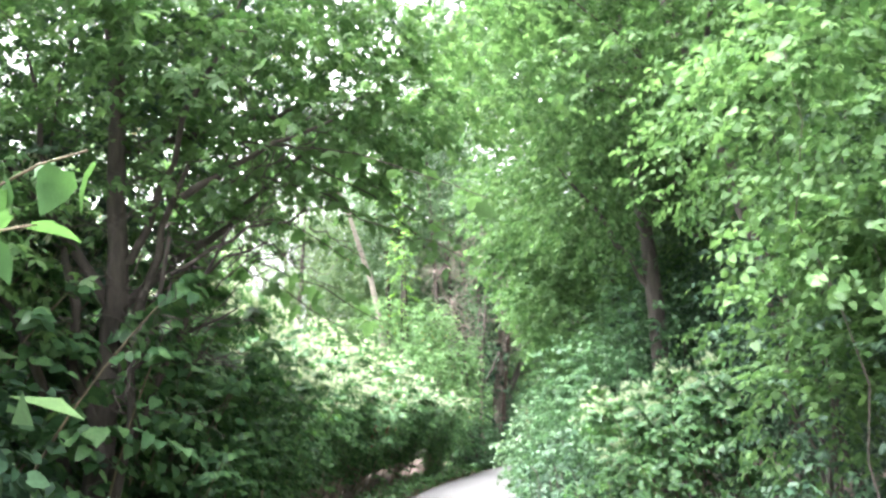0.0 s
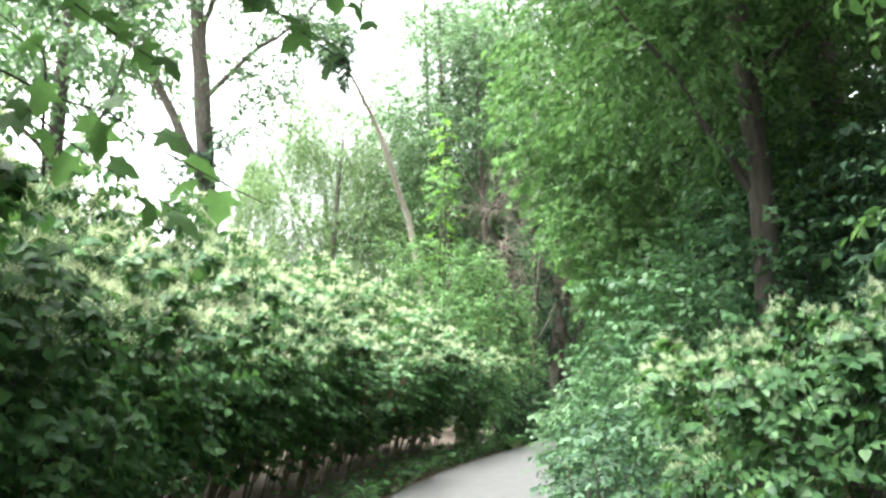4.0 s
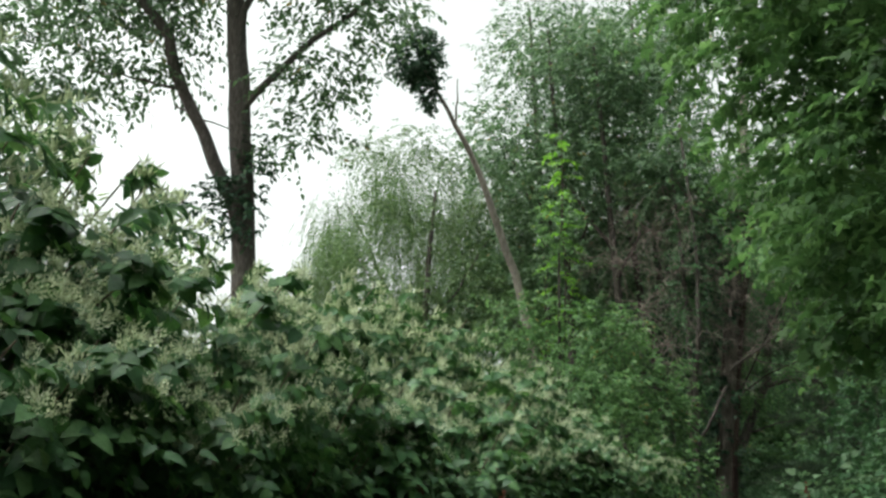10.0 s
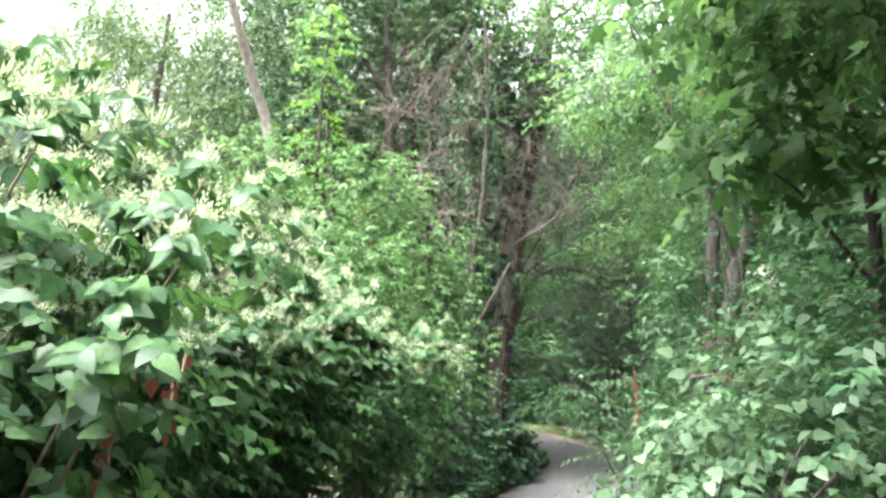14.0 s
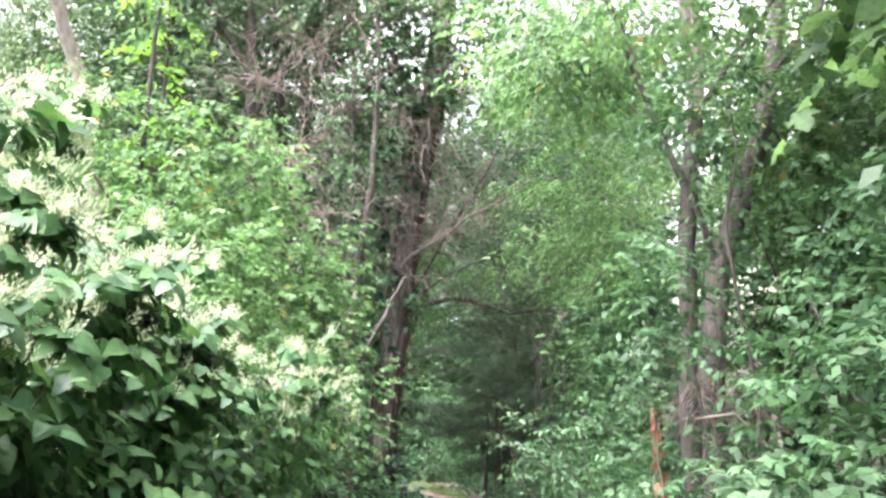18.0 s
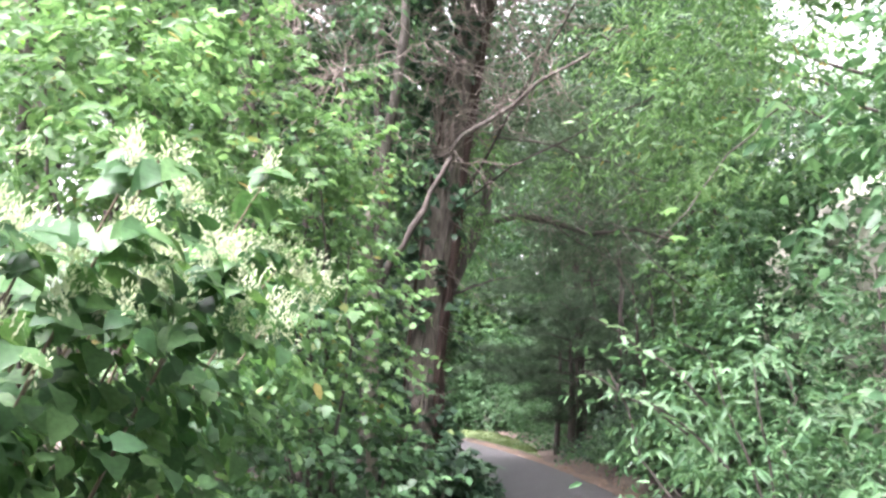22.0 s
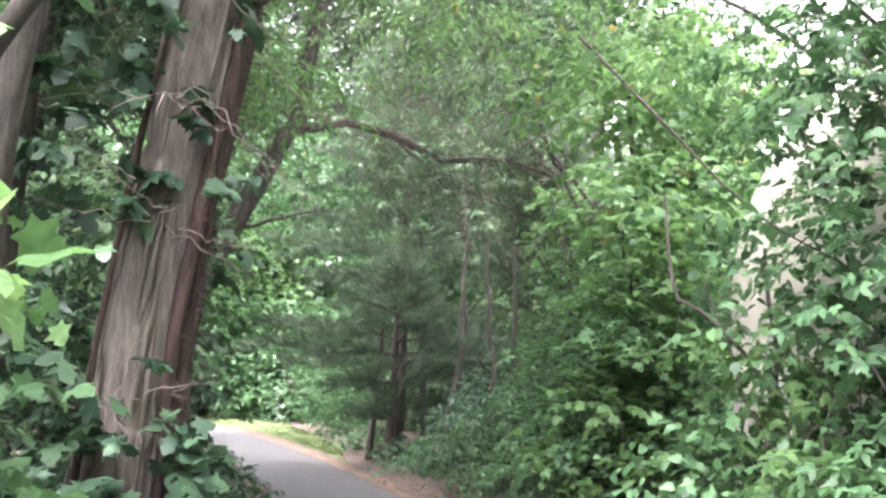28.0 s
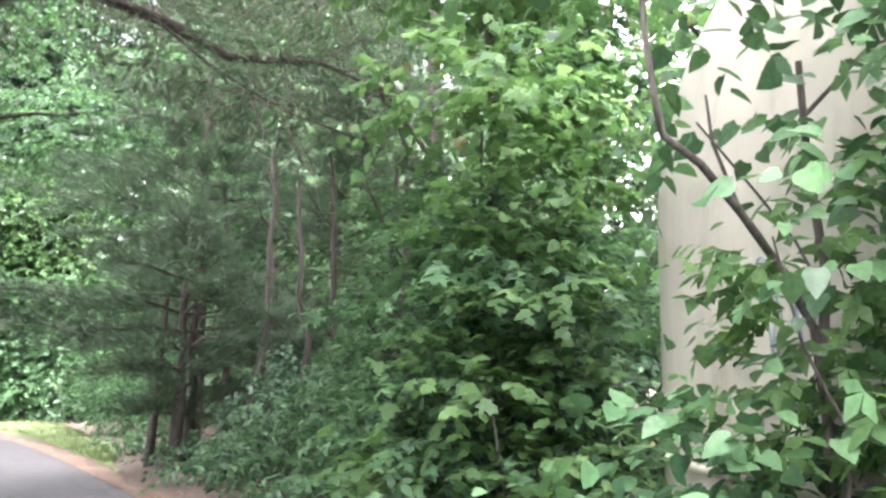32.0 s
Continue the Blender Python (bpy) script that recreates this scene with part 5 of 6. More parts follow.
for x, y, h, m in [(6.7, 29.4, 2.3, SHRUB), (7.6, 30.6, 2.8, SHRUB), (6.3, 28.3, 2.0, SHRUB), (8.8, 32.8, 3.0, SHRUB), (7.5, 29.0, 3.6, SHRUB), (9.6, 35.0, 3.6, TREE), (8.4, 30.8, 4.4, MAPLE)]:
    # Lower foliage of each shrub: its shade is put into darker leaves.
    shrub(x, y, [(x, y, h * 0.3, 0.6, 0.6, h * 0.3)], IVY_AND_SHADE, "shaded lower foliage of a shrub, coloured dark, beside a pale tank", 0.085, KITE, 26, 8, 3)
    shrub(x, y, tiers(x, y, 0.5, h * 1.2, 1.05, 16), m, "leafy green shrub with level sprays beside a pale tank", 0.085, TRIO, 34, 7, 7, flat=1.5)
shrub(5.6, 26.0, [(5.45, 26.1, 0.8, 0.6, 0.6, 0.75), (6.0, 26.4, 0.9, 0.5, 0.5, 0.6)], SHRUB, "broad-leaved shrub in front of a tank", 0.07, HEART, 54, 7, 6)
shrub(6.1, 28.0, tiers(6.1, 28.0, 0.6, 2.9, 0.75, 13), MAPLE, "broad-leaved sapling with level sprays beside a tank", 0.08, LOBED, 40, 7, 5, stem_r=0.012, flat=1.5)
shrub(2.0, 25.6, [(1.8, 25.5, 0.5, 0.45, 0.45, 0.5), (2.35, 26.0, 0.65, 0.3, 0.3, 0.45)], IVY_AND_SHADE, "dark ivy and broad leaves at the trunk's foot", 0.11, LOBED, 34, 7, 4)
shrub(4.75, 25.75, [(4.9, 25.9, 0.8, 0.45, 0.45, 0.7), (5.2, 25.6, 1.8, 0.45, 0.4, 0.35), (5.3, 25.2, 2.5, 0.5, 0.5, 0.35)], SHRUB, "straggling leafy sapling in front of a tank", 0.064, HEART, 22, 7, 5, stem_r=0.008)
shrub(5.0, 24.9, [(5.0, 24.9, 0.75, 0.55, 0.55, 0.7), (5.4, 25.1, 1.3, 0.45, 0.45, 0.5)], SHRUB, "broad-leaved bush beside the path", 0.085, TRIO, 44, 7, 6)
shrub(5.25, 25.85, [(5.2, 25.8, 0.7, 0.45, 0.4, 0.5), (5.35, 25.6, 1.25, 0.5, 0.4, 0.3), (5.2, 25.9, 1.65, 0.35, 0.3, 0.2)], MAPLE, "broad-leaved maple bush in front of a tank", 0.08, TRIO, 44, 7, 5, stem_r=0.01)
shrub(5.3, 24.6, [(4.95, 25.0, 2.0, 0.4, 0.4, 0.5), (5.3, 25.2, 2.9, 0.6, 0.45, 0.4), (5.6, 24.8, 1.9, 0.5, 0.5, 0.8), (5.9, 25.0, 3.3, 0.6, 0.5, 0.5), (5.2, 25.6, 3.1, 0.5, 0.4, 0.3), (5.6, 25.3, 3.7, 0.6, 0.4, 0.3)], SHRUB, "leafy sapling screening the tank", 0.075, TRIO, 38, 7, 6, stem_r=0.01)

for x, y, h, m in [(6.75, 32.3, 0.9, SHRUB), (7.2, 33.4, 1.2, IVY_AND_SHADE), (7.0, 31.3, 1.5, SHRUB), (8.2, 34.8, 1.3, IVY_AND_SHADE), (7.9, 32.0, 1.9, SHRUB), (6.9, 34.3, 0.45, SHRUB), (7.1, 35.4, 0.4, IVY_AND_SHADE), (7.2, 37.8, 0.6, SHRUB), (9.0, 36.6, 1.4, IVY_AND_SHADE)]:
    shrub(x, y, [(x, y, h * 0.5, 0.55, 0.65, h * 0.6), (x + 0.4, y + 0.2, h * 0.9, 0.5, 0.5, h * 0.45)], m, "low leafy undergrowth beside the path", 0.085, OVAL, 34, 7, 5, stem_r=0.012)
for x, y, h, lean in [(7.35, 34.4, 4.2, 0.3), (7.6, 33.2, 3.6, -0.2), (7.9, 35.2, 5.0, 0.2), (7.1, 31.0, 3.4, 0.25), (7.4, 32.2, 3.8, -0.15), (6.75, 30.2, 3.0, 0.15)]:
    stem = thing("slender_tree", "dark slender bare tree among leafy shrubs", "tree", (x, y, 0))
    part("stem", tubes("stem", [(bend((0, 0, -0.05), (lean, 0.1, h), 9, 0.0, 0.1), taper(0.05, 0.018, 9))], 7, 0.08), DARKBARK, stem)
    for k in range(3):
        z = h * (0.45 + 0.16 * k)
        part("twig", tubes("twig", [(bend((lean * z / h, 0.1 * z / h, z), (lean + (0.6 if k % 2 else -0.6), -0.2, z + 0.5), 6, 0.05, 0.1), taper(0.014, 0.004, 6))], 5), DARKBARK, stem)
for y in np.arange(29.4, 40, 0.8):
    x = float(left_edge(y)) - 0.68 - 0.12 * math.sin(3 * y)
    shrub(x, y, [(x, y, 0.22, 0.34, 0.42, 0.26)], IVY_AND_SHADE if int(y * 5) % 2 else SHRUB, "low dark green plants on the verge", 0.075, OVAL, 40, 7, 3, 0.2, stem_r=0.005)
# leafy bank along the outside of the bend
for x, y, z, r, h, m, lf in [(2.7, 28.3, 0.45, 0.4, 0.5, IVY_AND_SHADE, 0.1), (2.4, 29.3, 0.9, 0.6, 0.9, IVY_AND_SHADE, 0.1), (2.6, 30.4, 0.55, 0.45, 0.55, IVY_AND_SHADE, 0.1), (1.7, 28.8, 1.4, 0.9, 1.3, IVY_AND_SHADE, 0.09), (1.2, 30.6, 1.8, 1.0, 1.6, SHRUB, 0.09), (2.6, 33.4, 1.0, 0.7, 0.9, SHRUB, 0.1), (2.55, 27.2, 0.3, 0.28, 0.32, IVY_AND_SHADE, 0.09), (0.9, 27.0, 1.3, 0.8, 1.2, SHRUB, 0.09), (2.65, 29.3, 2.0, 0.5, 0.6, SHRUB, 0.09), (2.2, 28.4, 2.4, 0.5, 0.6, PALE, 0.09)]:
    shrub(x, y, [(x, y, z, r, r * 1.1, h)], m, "leafy green undergrowth on the outside of the bend", lf, LOBED if lf > 0.095 else OVAL, 34, 7, 5, stem_r=0.01)
shrub(6.4, 23.6, [(6.4, 23.6, 1.5, 0.9, 0.8, 1.4), (6.9, 23.8, 3.0, 0.8, 0.7, 0.7), (5.5, 23.2, 1.4, 0.6, 0.6, 1.2), (5.7, 23.2, 3.0, 0.7, 0.5, 0.9), (7.6, 22.6, 3.4, 0.9, 0.9, 1.0), (8.2, 22.8, 5.2, 1.0, 0.9, 1.0), (6.9, 22.7, 4.0, 0.8, 0.7, 0.8)], SHRUB, "dense green shrub behind twin trunks", 0.09, OVAL, 30, 8, 6)
# Its sunlit look is put into a brighter leaf colour.
shrub(6.2, 22.7, [(6.2, 22.9, 4.3, 0.8, 0.6, 0.6), (6.9, 23.2, 5.3, 0.9, 0.7, 0.6), (6.0, 22.5, 5.5, 0.8, 0.6, 0.5), (7.3, 22.9, 4.5, 0.8, 0.7, 0.6), (6.5, 22.6, 3.3, 0.7, 0.6, 0.6)], BRIGHT, "tall leafy sapling behind twin trunks, coloured light for sun", 0.09, TRIO, 32, 8, 6)
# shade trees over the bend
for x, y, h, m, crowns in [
    (12.6, 29.2, 11, SHADED_WOOD, [(7.4, 30.2, 6.4, 1.6, 1.4, 0.9), (4.6, 29.2, 7.0, 1.4, 1.3, 0.7), (5.9, 28.4, 6.6, 1.3, 1.2, 0.6), (6.0, 30.0, 8.0, 1.6, 1.5, 0.9), (9.6, 31.2, 6.0, 1.5, 1.5, 1.1), (10.2, 29.4, 8.8, 1.3, 1.2, 0.9), (8.6, 29.4, 9.6, 1.2, 1.1, 0.7), (10.8, 28.6, 7.0, 0.8, 0.8, 0.5)]),
    (10.6, 34.8, 12, SHADED_WOOD, [(8.6, 34.6, 7.0, 1.8, 1.6, 1.1), (6.6, 34.2, 8.2, 1.9, 1.6, 1.1), (9.8, 33.2, 9.2, 1.8, 1.6, 1.1)]),
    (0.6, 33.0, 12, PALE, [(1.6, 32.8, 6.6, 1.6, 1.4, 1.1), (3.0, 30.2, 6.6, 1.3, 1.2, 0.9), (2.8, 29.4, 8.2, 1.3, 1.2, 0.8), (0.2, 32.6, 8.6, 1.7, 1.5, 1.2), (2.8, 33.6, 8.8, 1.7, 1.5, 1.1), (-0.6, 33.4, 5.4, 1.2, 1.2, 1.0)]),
    # Its crowns above z 8 are unseen, added to shade the bend.
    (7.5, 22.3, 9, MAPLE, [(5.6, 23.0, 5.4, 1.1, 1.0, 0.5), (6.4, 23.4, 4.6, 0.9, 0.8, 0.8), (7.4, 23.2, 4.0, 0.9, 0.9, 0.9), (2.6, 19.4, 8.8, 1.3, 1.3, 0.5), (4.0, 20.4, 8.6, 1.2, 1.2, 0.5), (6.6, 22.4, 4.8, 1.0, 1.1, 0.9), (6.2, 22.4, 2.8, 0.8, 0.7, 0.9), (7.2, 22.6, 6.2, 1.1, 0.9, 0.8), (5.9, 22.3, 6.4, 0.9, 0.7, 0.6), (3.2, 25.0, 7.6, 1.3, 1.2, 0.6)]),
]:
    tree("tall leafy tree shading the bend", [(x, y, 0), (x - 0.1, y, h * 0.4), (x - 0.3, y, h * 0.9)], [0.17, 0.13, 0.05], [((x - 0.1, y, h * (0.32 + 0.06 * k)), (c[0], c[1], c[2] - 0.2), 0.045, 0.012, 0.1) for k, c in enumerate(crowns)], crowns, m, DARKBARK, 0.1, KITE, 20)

tree("young maple with yellow-green leaves beside a tank", [(7.3, 29.6, 0), (7.2, 29.5, 2.4), (7.0, 29.4, 4.8)], [0.05, 0.04, 0.02],
     [((7.2, 29.5, 2.2), (6.2, 28.6, 3.2), 0.02, 0.006, 0.1), ((7.1, 29.5, 3.0), (8.0, 29.0, 4.4), 0.02, 0.006, 0.1)],
     [(6.3, 28.7, 3.1, 0.8, 0.6, 0.22), (7.2, 28.9, 3.5, 0.8, 0.6, 0.25), (6.6, 29.2, 4.3, 0.9, 0.7, 0.35), (7.8, 29.0, 4.6, 0.8, 0.7, 0.35), (7.0, 29.6, 5.2, 0.9, 0.8, 0.4), (8.3, 29.4, 3.7, 0.6, 0.6, 0.25)], BRIGHT, DARKBARK, 0.095, LOBED, 24, 7)
# cream tank among the trees
zs = np.concatenate([np.linspace(-0.1, 2.1, 14), 2.1 + 1.75 * np.sin(np.linspace(0.1, np.pi / 2, 12))])
rs = np.concatenate([np.full(14, 1.9), 0.02 + 1.88 * np.cos(np.linspace(0.1, np.pi / 2, 12)) ** 0.7])
v, f = tube(np.stack([0 * zs, 0 * zs, zs], 1), rs, 96, 0.0)
tank = thing("storage_tank", "cream painted concrete tank with streaked rounded top", "tank", (7.6, 25.9, 0))
tank_shell = part("shell", mesh_from("shell", v, f, True), CONCRETE, tank)
for z, h in ((1.05, 0.03),):
    v, f = tube(np.array([(0, 0, z), (0, 0, z + 0.004), (0, 0, z + h), (0, 0, z + h + 0.004)]), [1.9, 1.915, 1.915, 1.9], 96, 0.0)
    part("joint_band", mesh_from("joint_band", v, f, True), CONCRETE, tank)
PAINT = rough_material("blue_spray_paint", [(0.3, (0.2, 0.25, 0.32)), (0.7, (0.28, 0.33, 0.38))], 20, 0.7, 0.05)
for off, half, top, wid in ((0.0, 0.09, 1.84, 0.012), (0.03, 0.06, 1.78, 0.01), (-0.1, 0.07, 1.76, 0.012)):
    pts = []
    for s in np.linspace(-1, 1, 18):
        a = radians(163) - (off + half * s) / 1.9
        pts.append((1.902 * math.cos(a), 1.902 * math.sin(a), top - 0.28 * s * s))
    part("painted_scrawl", tubes("painted_scrawl", [(np.array(pts), np.full(18, wid * 0.35))], 5, 0.0), PAINT, tank_shell, "faded blue spray-painted arc")
ivy_cover = []
for a, z, r in [(228, 3.6, 0.5), (235, 2.7, 0.45), (245, 1.6, 0.5), (250, 3.3, 0.5), (262, 2.4, 0.5), (238, 1.0, 0.4)]:
    ivy_cover.append((7.6 + 1.85 * math.cos(radians(a)) * (0.95 if z > 3.2 else 1.22), 25.9 + 1.85 * math.sin(radians(a)) * (0.95 if z > 3.2 else 1.22), z, r, r, r * 0.8))
cover = part("vine_cover", foliage(ivy_cover, 18, 7, 0.09, OVAL, "vine_cover", 0.25), SHRUB)
tagged(cover, "dark green vines hanging over a cream tank", "vines")
# young forked stems in front of the tank
fork = thing("forked_sapling", "bare-stemmed sapling with drooping leaves before a tank", "sapling", (5.36, 26.03, 0))
for pts, r in [([(0, 0, -0.03), (0, 0, 0.9), (-0.01, 0, 1.5), (0.03, 0, 1.72), (-0.03, 0, 2.01), (-0.05, 0, 2.3)], 0.018), ([(-0.02, 0, 1.4), (-0.05, 0, 1.56), (-0.2, 0, 1.71), (-0.36, 0, 1.83), (-0.52, 0, 1.93), (-0.66, 0, 1.975), (-0.69, 0, 2.08), (-0.715, 0, 2.215), (-0.73, 0, 2.5)], 0.013), ([(-0.36, 0, 1.83), (-0.44, 0.02, 2.0), (-0.46, 0.02, 2.12)], 0.006), ([(0.01, 0, 1.66), (-0.12, 0, 1.79), (-0.3, 0, 1.9), (-0.53, 0, 2.03)], 0.005), ([(-0.03, 0, 2.15), (0.14, -0.11, 2.36), (0.28, -0.18, 2.42)], 0.007)]:
    part("stem", tubes("stem", [(np.array(pts, float), taper(r, r * 0.55, len(pts)))], 7), BARK, fork)
part("foliage", foliage([(0.04, -0.04, 2.16, 0.3, 0.26, 0.09), (-0.38, 0.2, 2.42, 0.24, 0.24, 0.2), (0.22, -0.18, 2.4, 0.26, 0.22, 0.09), (0.15, -0.22, 1.92, 0.22, 0.22, 0.08)], 26, 6, 0.075, HEART, "foliage"), SHRUB, fork)

# ---- wayside details ----
def sprig(label, category, points, count, size, shape, mat, droop=0.6, bark=DARKBARK, name="leafy_branch", r=0.008):
    """A single branch whose leaves are parts of their own."""
    pts = np.asarray(points, float)
    t = thing(name, label, category, tuple(pts[0]))
    tw = part("twig", tubes("twig", [(pts - pts[0], taper(r, r * 0.4, len(pts)))], 5), bark, t)
    one = leaves("leaf", np.zeros((1, 3)), np.array([[1.0, 0, 0]]), np.array([[0, 0, 1.0]]), np.array([1.0]), shape)
    one.materials.append(mat)
    for k in range(count):
        s = (k + 0.5) / count
        at = [np.interp(s, np.linspace(0, 1, len(pts)), pts[:, a] - pts[0, a]) for a in range(3)]
        lf = new("leaf", one)
        lf.parent = tw
        lf.location = np.add(at, rng.normal(0, 0.25 * size, 3))
        lf.rotation_euler = (rng.normal(0, 0.5), droop + rng.normal(0, 0.3), rng.uniform(0, 2 * math.pi))
        lf.scale = [size * rng.uniform(0.7, 1.2)] * 3
    return t


for k, (a, b) in enumerate([((2.6, 17.6, 3.3), (2.25, 17.4, 2.6)), ((2.55, 17.5, 3.3), (2.1, 17.3, 2.85)), ((2.8, 17.7, 3.3), (2.45, 17.7, 2.75)), ((2.5, 17.2, 3.5), (2.0, 16.9, 3.1)), ((2.9, 17.9, 3.2), (2.7, 17.9, 2.7))]):
    sprig("drooping maple branch with large green leaves", "branch", bend(a, b, 6, 0.2, 0.1), 13, 0.15, LOBED, MAPLE, 0.9)
sprig("overhanging maple branch with broad lobed leaves", "branch", bend((-1.6, 6.9, 2.9), (-0.35, 7.55, 2.35), 7, 0.15, 0.1), 12, 0.17, LOBED, MAPLE, 0.5)
sprig("overhanging maple branch with broad lobed leaves", "branch", bend((-1.7, 7.1, 2.9), (-0.75, 7.5, 2.3), 7, 0.15, 0.1), 10, 0.17, LOBED, MAPLE, 0.5)
for a, b in [((-2.4, 6.6, 3.6), (-1.3, 7.2, 3.0)), ((-1.9, 6.4, 3.9), (-0.7, 7.1, 3.3)), ((-2.6, 6.9, 3.2), (-1.7, 7.3, 2.75)), ((-1.2, 6.2, 3.9), (-0.1, 6.8, 3.25)), ((-1.4, 6.6, 4.1), (-0.4, 7.4, 3.6)), ((-0.9, 6.3, 3.3), (0.2, 6.8, 2.75)), ((-0.6, 6.5, 3.5), (0.35, 7.0, 3.0)), ((-1.6, 6.3, 3.3), (-0.6, 6.9, 2.8)), ((-1.2, 5.4, 3.2), (0.35, 5.8, 2.6)), ((-1.0, 5.5, 3.4), (0.1, 6.0, 2.75)), ((-1.2, 5.0, 3.3), (0.4, 4.9, 2.85))]:
    sprig("overhanging maple branch with broad lobed leaves", "branch", bend(a, b, 7, 0.15, 0.1), 18, 0.135, LOBED, MAPLE, 0.4)
for a, b in [((-1.7, 2.3, 1.9), (-0.95, 2.15, 2.25)), ((-1.7, 2.2, 1.8), (-1.0, 2.0, 2.0)), ((-1.6, 2.2, 1.1), (-1.05, 1.9, 1.1))]:
    sprig("knotweed branch with broad blue-green leaves", "branch", bend(a, b, 6, 0.2, 0.08), 11, 0.13, BROAD, KNOT, 0.7, CANE)
sprig("leafy twig with bright green leaves hanging over the path", "branch", bend((3.9, 22.9, 3.3), (2.75, 22.4, 2.25), 7, 0.1, 0.1), 8, 0.12, LOBED, BRIGHT, 0.4)
sprig("thin dark leafy branch crossing in front of a tank", "branch", [(3.9, 25.75, 3.1), (4.24, 25.58, 2.7), (4.5, 25.48, 2.42), (4.7, 25.4, 2.25), (5.01, 25.25, 2.07), (5.1, 25.3, 0.0)], 16, 0.085, HEART, SHRUB, 0.5)
for a, b in [((2.75, 21.95, 1.45), (2.2, 21.9, 1.82)), ((2.8, 22.2, 1.3), (2.3, 22.25, 1.6)), ((2.7, 21.7, 1.2), (2.28, 21.6, 1.5))]:
    sprig("arching silvery sprig with narrow leaves", "branch", bend(a, b, 6, 0.15, 0.1), 16, 0.07, OVAL, PALE, 0.1)
for a, b, n in [((-0.74, 15.7, 1.82), (-0.74, 15.66, 1.5), 10), ((-0.82, 15.7, 1.5), (-0.8, 15.6, 1.05), 11), ((-0.66, 15.9, 1.6), (-0.7, 15.8, 1.3), 7), ((-1.0, 14.3, 1.55), (-0.98, 14.3, 1.3), 6), ((-1.05, 14.5, 1.25), (-1.02, 14.5, 1.0), 6)]:
    sprig("withered rust-red leaves hanging in the hedge", "leaves", bend(a, b, 5, 0, 0.1), n, 0.065, HEART, RUST, 1.1, CANE)
sprig("upright spike of rust-red withered leaves", "leaves", bend((2.36, 19.64, 0.0), (2.33, 19.6, 1.68), 8, 0, 0.05), 2, 0.05, OVAL, RUST, 1.3, CANE)
sprig("cluster of curled rust-red withered leaves", "leaves", bend((2.31, 19.58, 1.68), (2.34, 19.55, 1.2), 6, 0, 0.06), 22, 0.052, OVAL, RUST, 1.35, CANE)
sprig("withered red leaves on old canes", "leaves", bend((-1.55, 7.4, 1.5), (-1.5, 7.3, 1.15), 4, 0, 0.1), 5, 0.08, HEART, RUST, 1.2, CANE)
for x, y, n in [(1.9, 10.2, 8), (1.75, 9.6, 7), (2.05, 9.3, 6)]:
    sprig("low plant with broad pale green leaves", "plant", bend((x, y, 0.0), (x - 0.08, y - 0.05, 0.75), 5, 0, 0.1), n, 0.17, OVAL, PALE, 0.15, CANE, "broad_leaf_plant")
for k in range(5):
    y = 7.2 + 0.12 * k
    limb = part("fallen_branch", tubes("fallen_branch", [(bend((1.75 + 0.1 * k, y, 0.2 + 0.03 * k), (2.9 - 0.05 * k, y + 0.5, 0.12), 8, 0.25, 0.2), taper(0.012, 0.02, 8))], 5), TWIG)
    tagged(limb, "pale fallen branch lying in the undergrowth", "branch", "fallen branches")
# low ground plants, litter and grass
rng = np.random.default_rng(77)


def scatter(name, n, lo, hi, edge, out, size, shape, mat, label, lift, category="plants", flat=1.2):
    y = rng.uniform(lo, hi, n)
    off = np.abs(rng.normal(0, out, n)) + 0.02
    x = left_edge(y) - off if edge < 0 else right_edge(y) + off
    z = np.maximum(ground_height(x, y), 0.0) + rng.uniform(0.01, lift, n)
    ax = rng.normal(0, 1, (n, 3)) * [1, 1, 0.25]
    up = rng.normal(0, 0.35, (n, 3)) + [0, 0, flat]
    return tagged(part(name, leaves(name, np.stack([x, y, z], 1), ax, up, size * rng.uniform(0.6, 1.3, n), shape), mat), label, category, kind="stuff")


scatter("ground_plants_west", 5000, 2, 25, -1, 0.35, 0.075, HEART, KNOT, "low green plants along the path's edge", 0.22)
scatter("ground_plants_east", 4500, 4, 23, 1, 0.35, 0.07, HEART, SHRUB, "low green plants along the path's edge", 0.25)
scatter("ground_plants_bend", 2600, 23, 30, -1, 0.45, 0.09, HEART, IVY_AND_SHADE, "ivy and low plants along the path's edge", 0.3)
scatter("fallen_leaves_west", 2500, 0, 34, -1, 0.3, 0.06, OVAL, DEAD, "brown fallen leaves beside the path", 0.03, "leaf litter", 3.0)
scatter("fallen_leaves_east", 1800, 0, 34, 1, 0.3, 0.06, OVAL, DEAD, "brown fallen leaves beside the path", 0.03, "leaf litter", 3.0)
litter = part("needle_litter", ribbon("needle_litter", right_edge, lambda y: right_edge(y) + 0.2 + 0.08 * np.sin(y * 3), 24, 42, 0.15, 0.014, 0.01, 9, True), LITTER)
tagged(litter, "orange-brown pine needle litter along the path", "ground", kind="structure")
verge = part("bare_verge", ribbon("bare_verge", lambda y: left_edge(y) - 0.38 - 0.1 * np.sin(y * 2), left_edge, 27, 42, 0.15, 0.014, 0.01, 9, True), SOIL)
tagged(verge, "bare brown verge beside the path", "ground", kind="structure")
lawn = part("lawn", ribbon("lawn", lambda y: right_edge(y) + 0.3, lambda y: right_edge(y) + 0.35 + np.clip((y - 36) * 0.16, 0, 1.3) + 0.15 * np.sin(y), 36, 66, 0.2, 0.02, 0.03, 13, True), LAWN)
tagged(lawn, "strip of mown grass beside the path", "lawn", kind="structure")
n = 9000
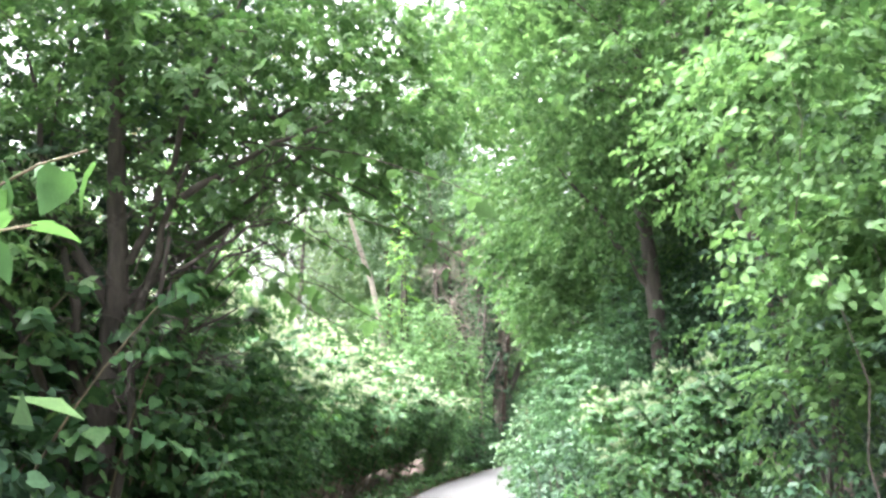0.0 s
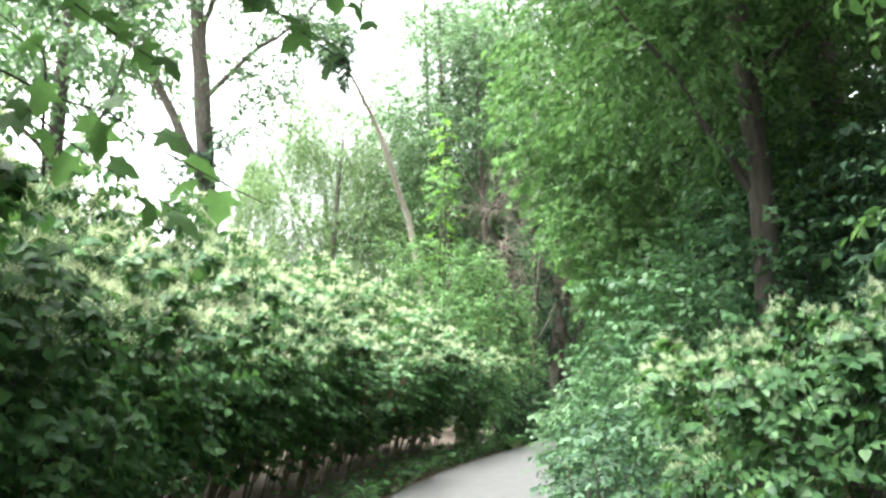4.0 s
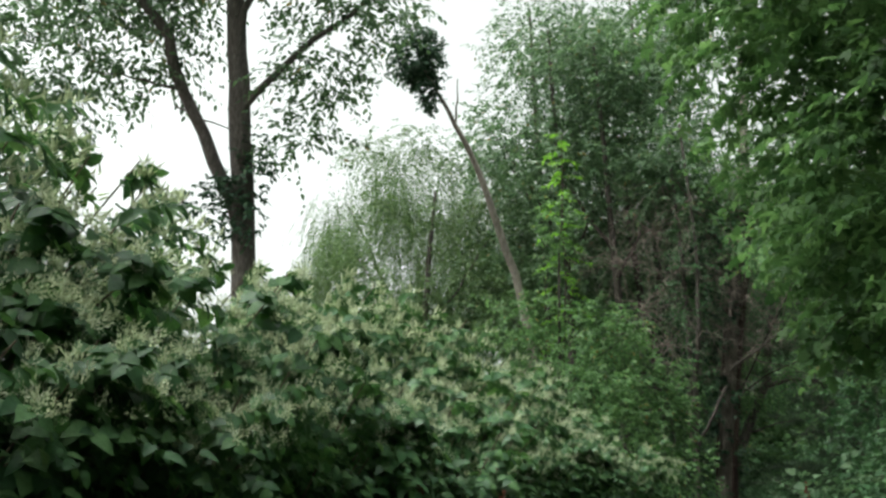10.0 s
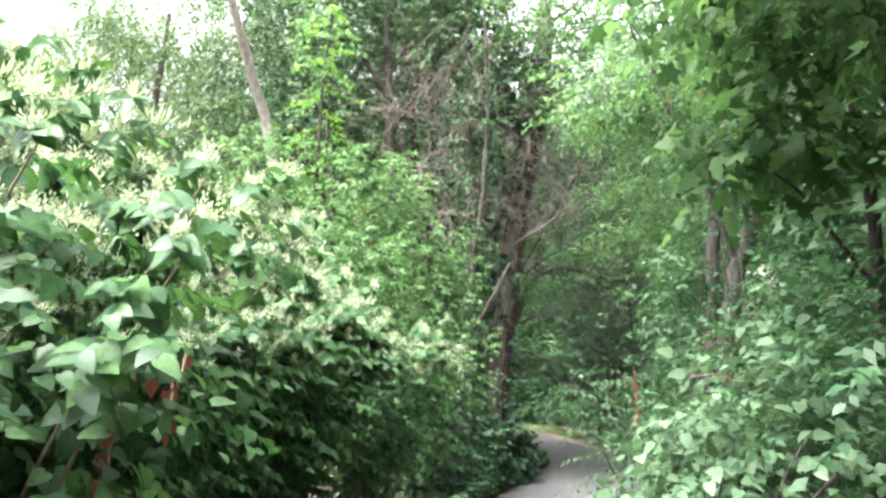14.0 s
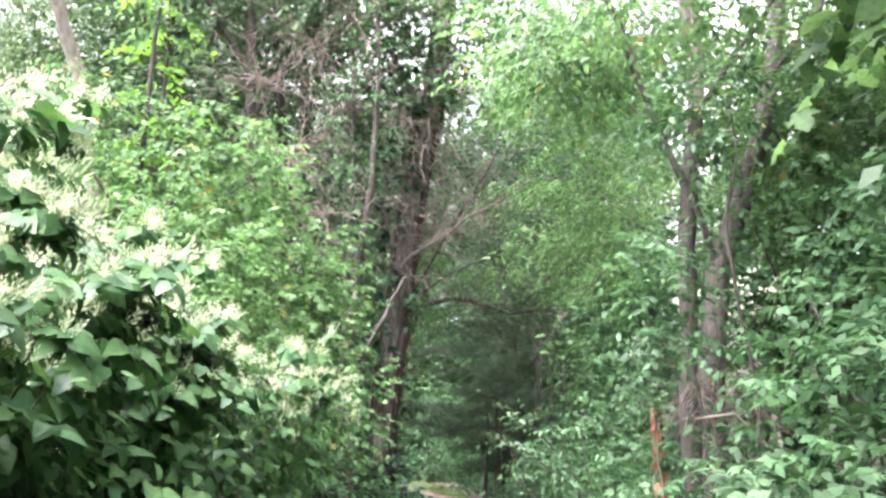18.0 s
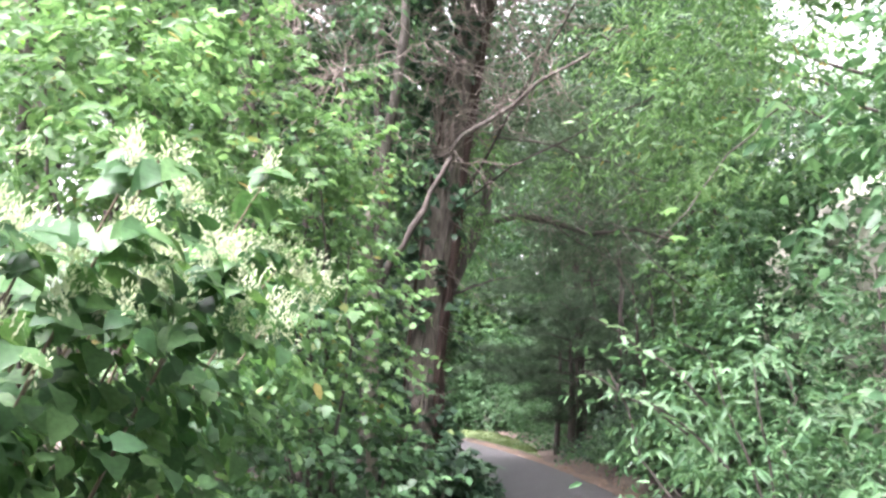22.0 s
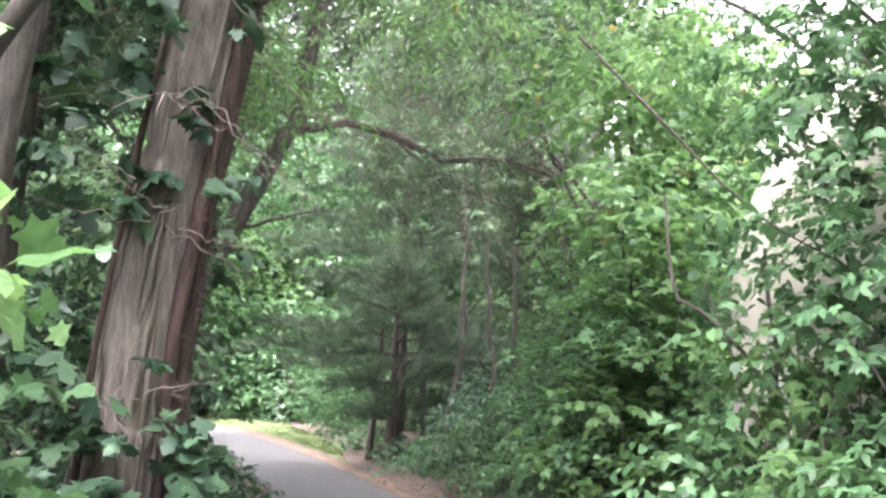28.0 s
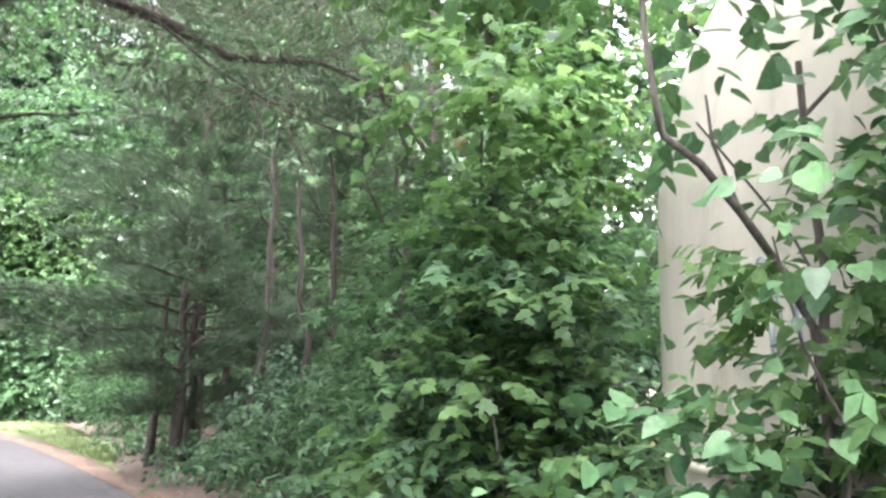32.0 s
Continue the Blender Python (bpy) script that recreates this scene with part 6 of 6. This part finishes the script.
gy = rng.uniform(37, 54, n)
gx = right_edge(gy) + 0.3 + np.clip((gy - 36) * 0.16, 0, 1.3) * rng.uniform(0, 1, n)
blades = leaves("grass", np.stack([gx, gy, ground_height(gx, gy) + 0.02], 1), rng.normal(0, 0.4, (n, 3)) + [0, 0, 1], rng.normal(0, 1, (n, 3)), rng.uniform(0.03, 0.08, n), LANCE)
tagged(part("grass", blades, GRASS), "short green grass blades on the lawn", "grass", kind="stuff")

# ---- distant woods ----
rng = np.random.default_rng(5)


def woods(name, blobs, leaf, per, mat, label):
    ob = part(name, foliage(blobs, per, 8, leaf, KITE, name, leaf * 3.2, 0.3, 0.3), mat)
    return tagged(ob, label, "trees", kind="stuff")


fill = []
for _ in range(46):
    x, y = rng.uniform(-4.2, 2.2), rng.uniform(29.0, 33.5)
    top = 12.0 - 2.0 * max(0.0, -1.6 - x)
    fill.append((x, y, rng.uniform(1.2, top), *(rng.uniform(0.6, 1.15, 3) * [1, 1, 0.8])))
woods("trees_behind_saplings", [b for b in fill if b[0] < 0.4][::2], 0.12, 12, TREE, "mixed green trees behind tangled trunks")
woods("pale_trees_behind_saplings", [b for b in fill if b[0] < 0.4][1::2], 0.11, 12, PALE, "light green trees behind tangled trunks")
# Fill behind the trunks, its shade put into a darker leaf colour.
woods("dark_trees_behind_saplings", [b for b in fill if b[0] >= 0.4], 0.12, 14, IVY_AND_SHADE, "dark green trees deep behind tangled trunks")
side = [(6.6 + 0.6 * math.sin(y * 2.3), y, z, 1.6, 1.9, 2.2) for y in np.arange(0.5, 20, 2.6) for z in (3.2, 6.6, 9.4)]
woods("thicket_beside_path", side, 0.24, 6.5, TREE, "dense green trees behind the wayside shrubs")
back = [(x, (48.5 if x < 10 else 44) + 1.4 * math.sin(x * 1.3), z, 2.6, 2.0, 2.4) for x in np.arange(0.5, 24, 3.0) for z in ((2.0, 5.4) if 17 < x < 20 else (2.0, 5.4, 8.8, 12.0, 15.2) if 3 < x < 16 else (2.0, 5.4, 8.8, 12.0))]
woods("woodland_past_lawn", [p for p in back if 1 < p[0] < 11 and p[2] < 4], 0.115, 25, SHRUB, "light green trees past the lawn")
woods("tall_woodland_past_lawn", [p for p in back if 1 < p[0] < 11 and p[2] > 4], 0.145, 16, SHADED_WOOD, "tall green trees past the lawn")
woods("woodland_beyond_bend", [p for p in back if not 1 < p[0] < 11], 0.36, 6.5, PALE, "green woodland closing the view beyond the bend")
thick = [(x, 47.0 + 0.4 * math.sin(x * 5), z, 1.3, 0.8, 1.1) for x in (3.2, 4.9, 6.4, 7.9) for z in (3.4, 5.2)]
woods("leafy_trees_past_lawn", thick, 0.12, 38, BRIGHT, "light green leafy trees past the lawn")
low = [(x, 46.6 + 0.5 * math.sin(x * 3), z, 1.0, 0.7, 0.8) for x in np.arange(5.4, 10, 1.2) for z in (1.8, 3.0)] + [(x, 45.6 + 0.7 * math.sin(x * 2), 0.8, 1.0, 0.8, 0.9) for x in np.arange(6.6, 12, 1.3)] + [(2.2, 44, 1.6, 1.0, 1.0, 1.6), (1.0, 40, 1.4, 1.2, 1.0, 1.4), (2.4, 37.6, 1.2, 0.7, 0.9, 1.1), (7.6, 41.5, 1.0, 0.9, 0.9, 1.0), (8.6, 43.4, 1.4, 1.1, 1.0, 1.4)]
woods("bushes_beyond_lawn", low, 0.11, 22, SHRUB, "bright green bushes beyond the lawn")
far_back = [(x, 54 + 1.5 * math.sin(x), z, 3.4, 2.0, 3.2) for x in np.arange(-3, 30, 4.6) for z in ((2.5, 7.5) if x > 19 else (2.5, 7.5, 12))]
woods("deep_woodland", far_back, 0.6, 2.2, TREE, "deep green woodland beyond the bend")
front = [(x, 40 + 1.2 * math.sin(x * 2.3), z, 1.7, 1.5, 1.2) for x, z in [(-1, 1.2), (0.5, 2.6), (1.8, 1.4), (1.2, 4.4), (3.0, 5.8), (6.4, 6.0), (9.0, 4.6), (11.5, 3.2), (0.0, 6.6), (4.6, 7.6), (8.8, 7.2)]] + [(x, 35 + 0.8 * math.sin(x * 3), z, 1.3, 1.0, 1.3) for x, z in [(-2.6, 2.2), (-0.9, 3.6), (0.8, 2.0), (-2.2, 5.2), (0.6, 5.4), (-0.6, 7.0), (2.2, 3.6), (2.0, 6.6)]]
woods("trees_beyond_bend", [b for b in front if b[1] > 37.5], 0.13, 18, SHRUB, "green trees beyond the bend")
# Dark leaf colour stands for shade among these background trees.
woods("dark_trees_beyond_bend", [b for b in front if b[1] <= 37.5], 0.12, 20, IVY_AND_SHADE, "dark green trees beyond the bend")
east = [(13 + 1.2 * math.sin(y), y, z, 2.2, 2.4, 2.4) for y in np.arange(18, 42, 3.0) for z in ((1.8, 4.6, 7.0, 9.4) if y < 29 else (1.8, 4.4))]
woods("woodland_behind_tank", east, 0.28, 5.0, TREE, "green woodland behind the tank")
left = [(-5.2 - 0.18 * (30 - y), y, 1.5, 1.6, 2.2, 1.7) for y in np.arange(1, 32, 3)]
woods("thicket_behind_hedge", left, 0.2, 7, PALE, "green thicket behind the knotweed")
# Unseen woods added behind the start to keep sky light out.
behind = [(x + 0.5 * math.sin(3 * y), y, z, 1.5, 1.5, 1.7) for y in np.arange(-9, 2.6, 2.3) for x, z in ((4.6, 1.6), (4.8, 4.4), (5.0, 7.2), (-4.0, 1.6), (-4.2, 4.2))] + [(x, -12.5, z, 1.8, 1.3, 1.9) for x in (-4, -1.4, 1.2, 3.8) for z in (1.8, 4.8)]
woods("woodland_behind_start", behind, 0.24, 6, TREE, "unseen green woodland added behind the start to block sky light")
ring = []
for k in range(50):
    a = radians(k * 7.2)
    ring.append((70 * math.sin(a), 15 + 70 * math.cos(a), 3.0, 6.0, 6.0, 4.0 + 2.5 * math.sin(k * 2.1)))
woods("distant_woods", ring, 1.1, 0.16, TREE, "distant green woods on the horizon")
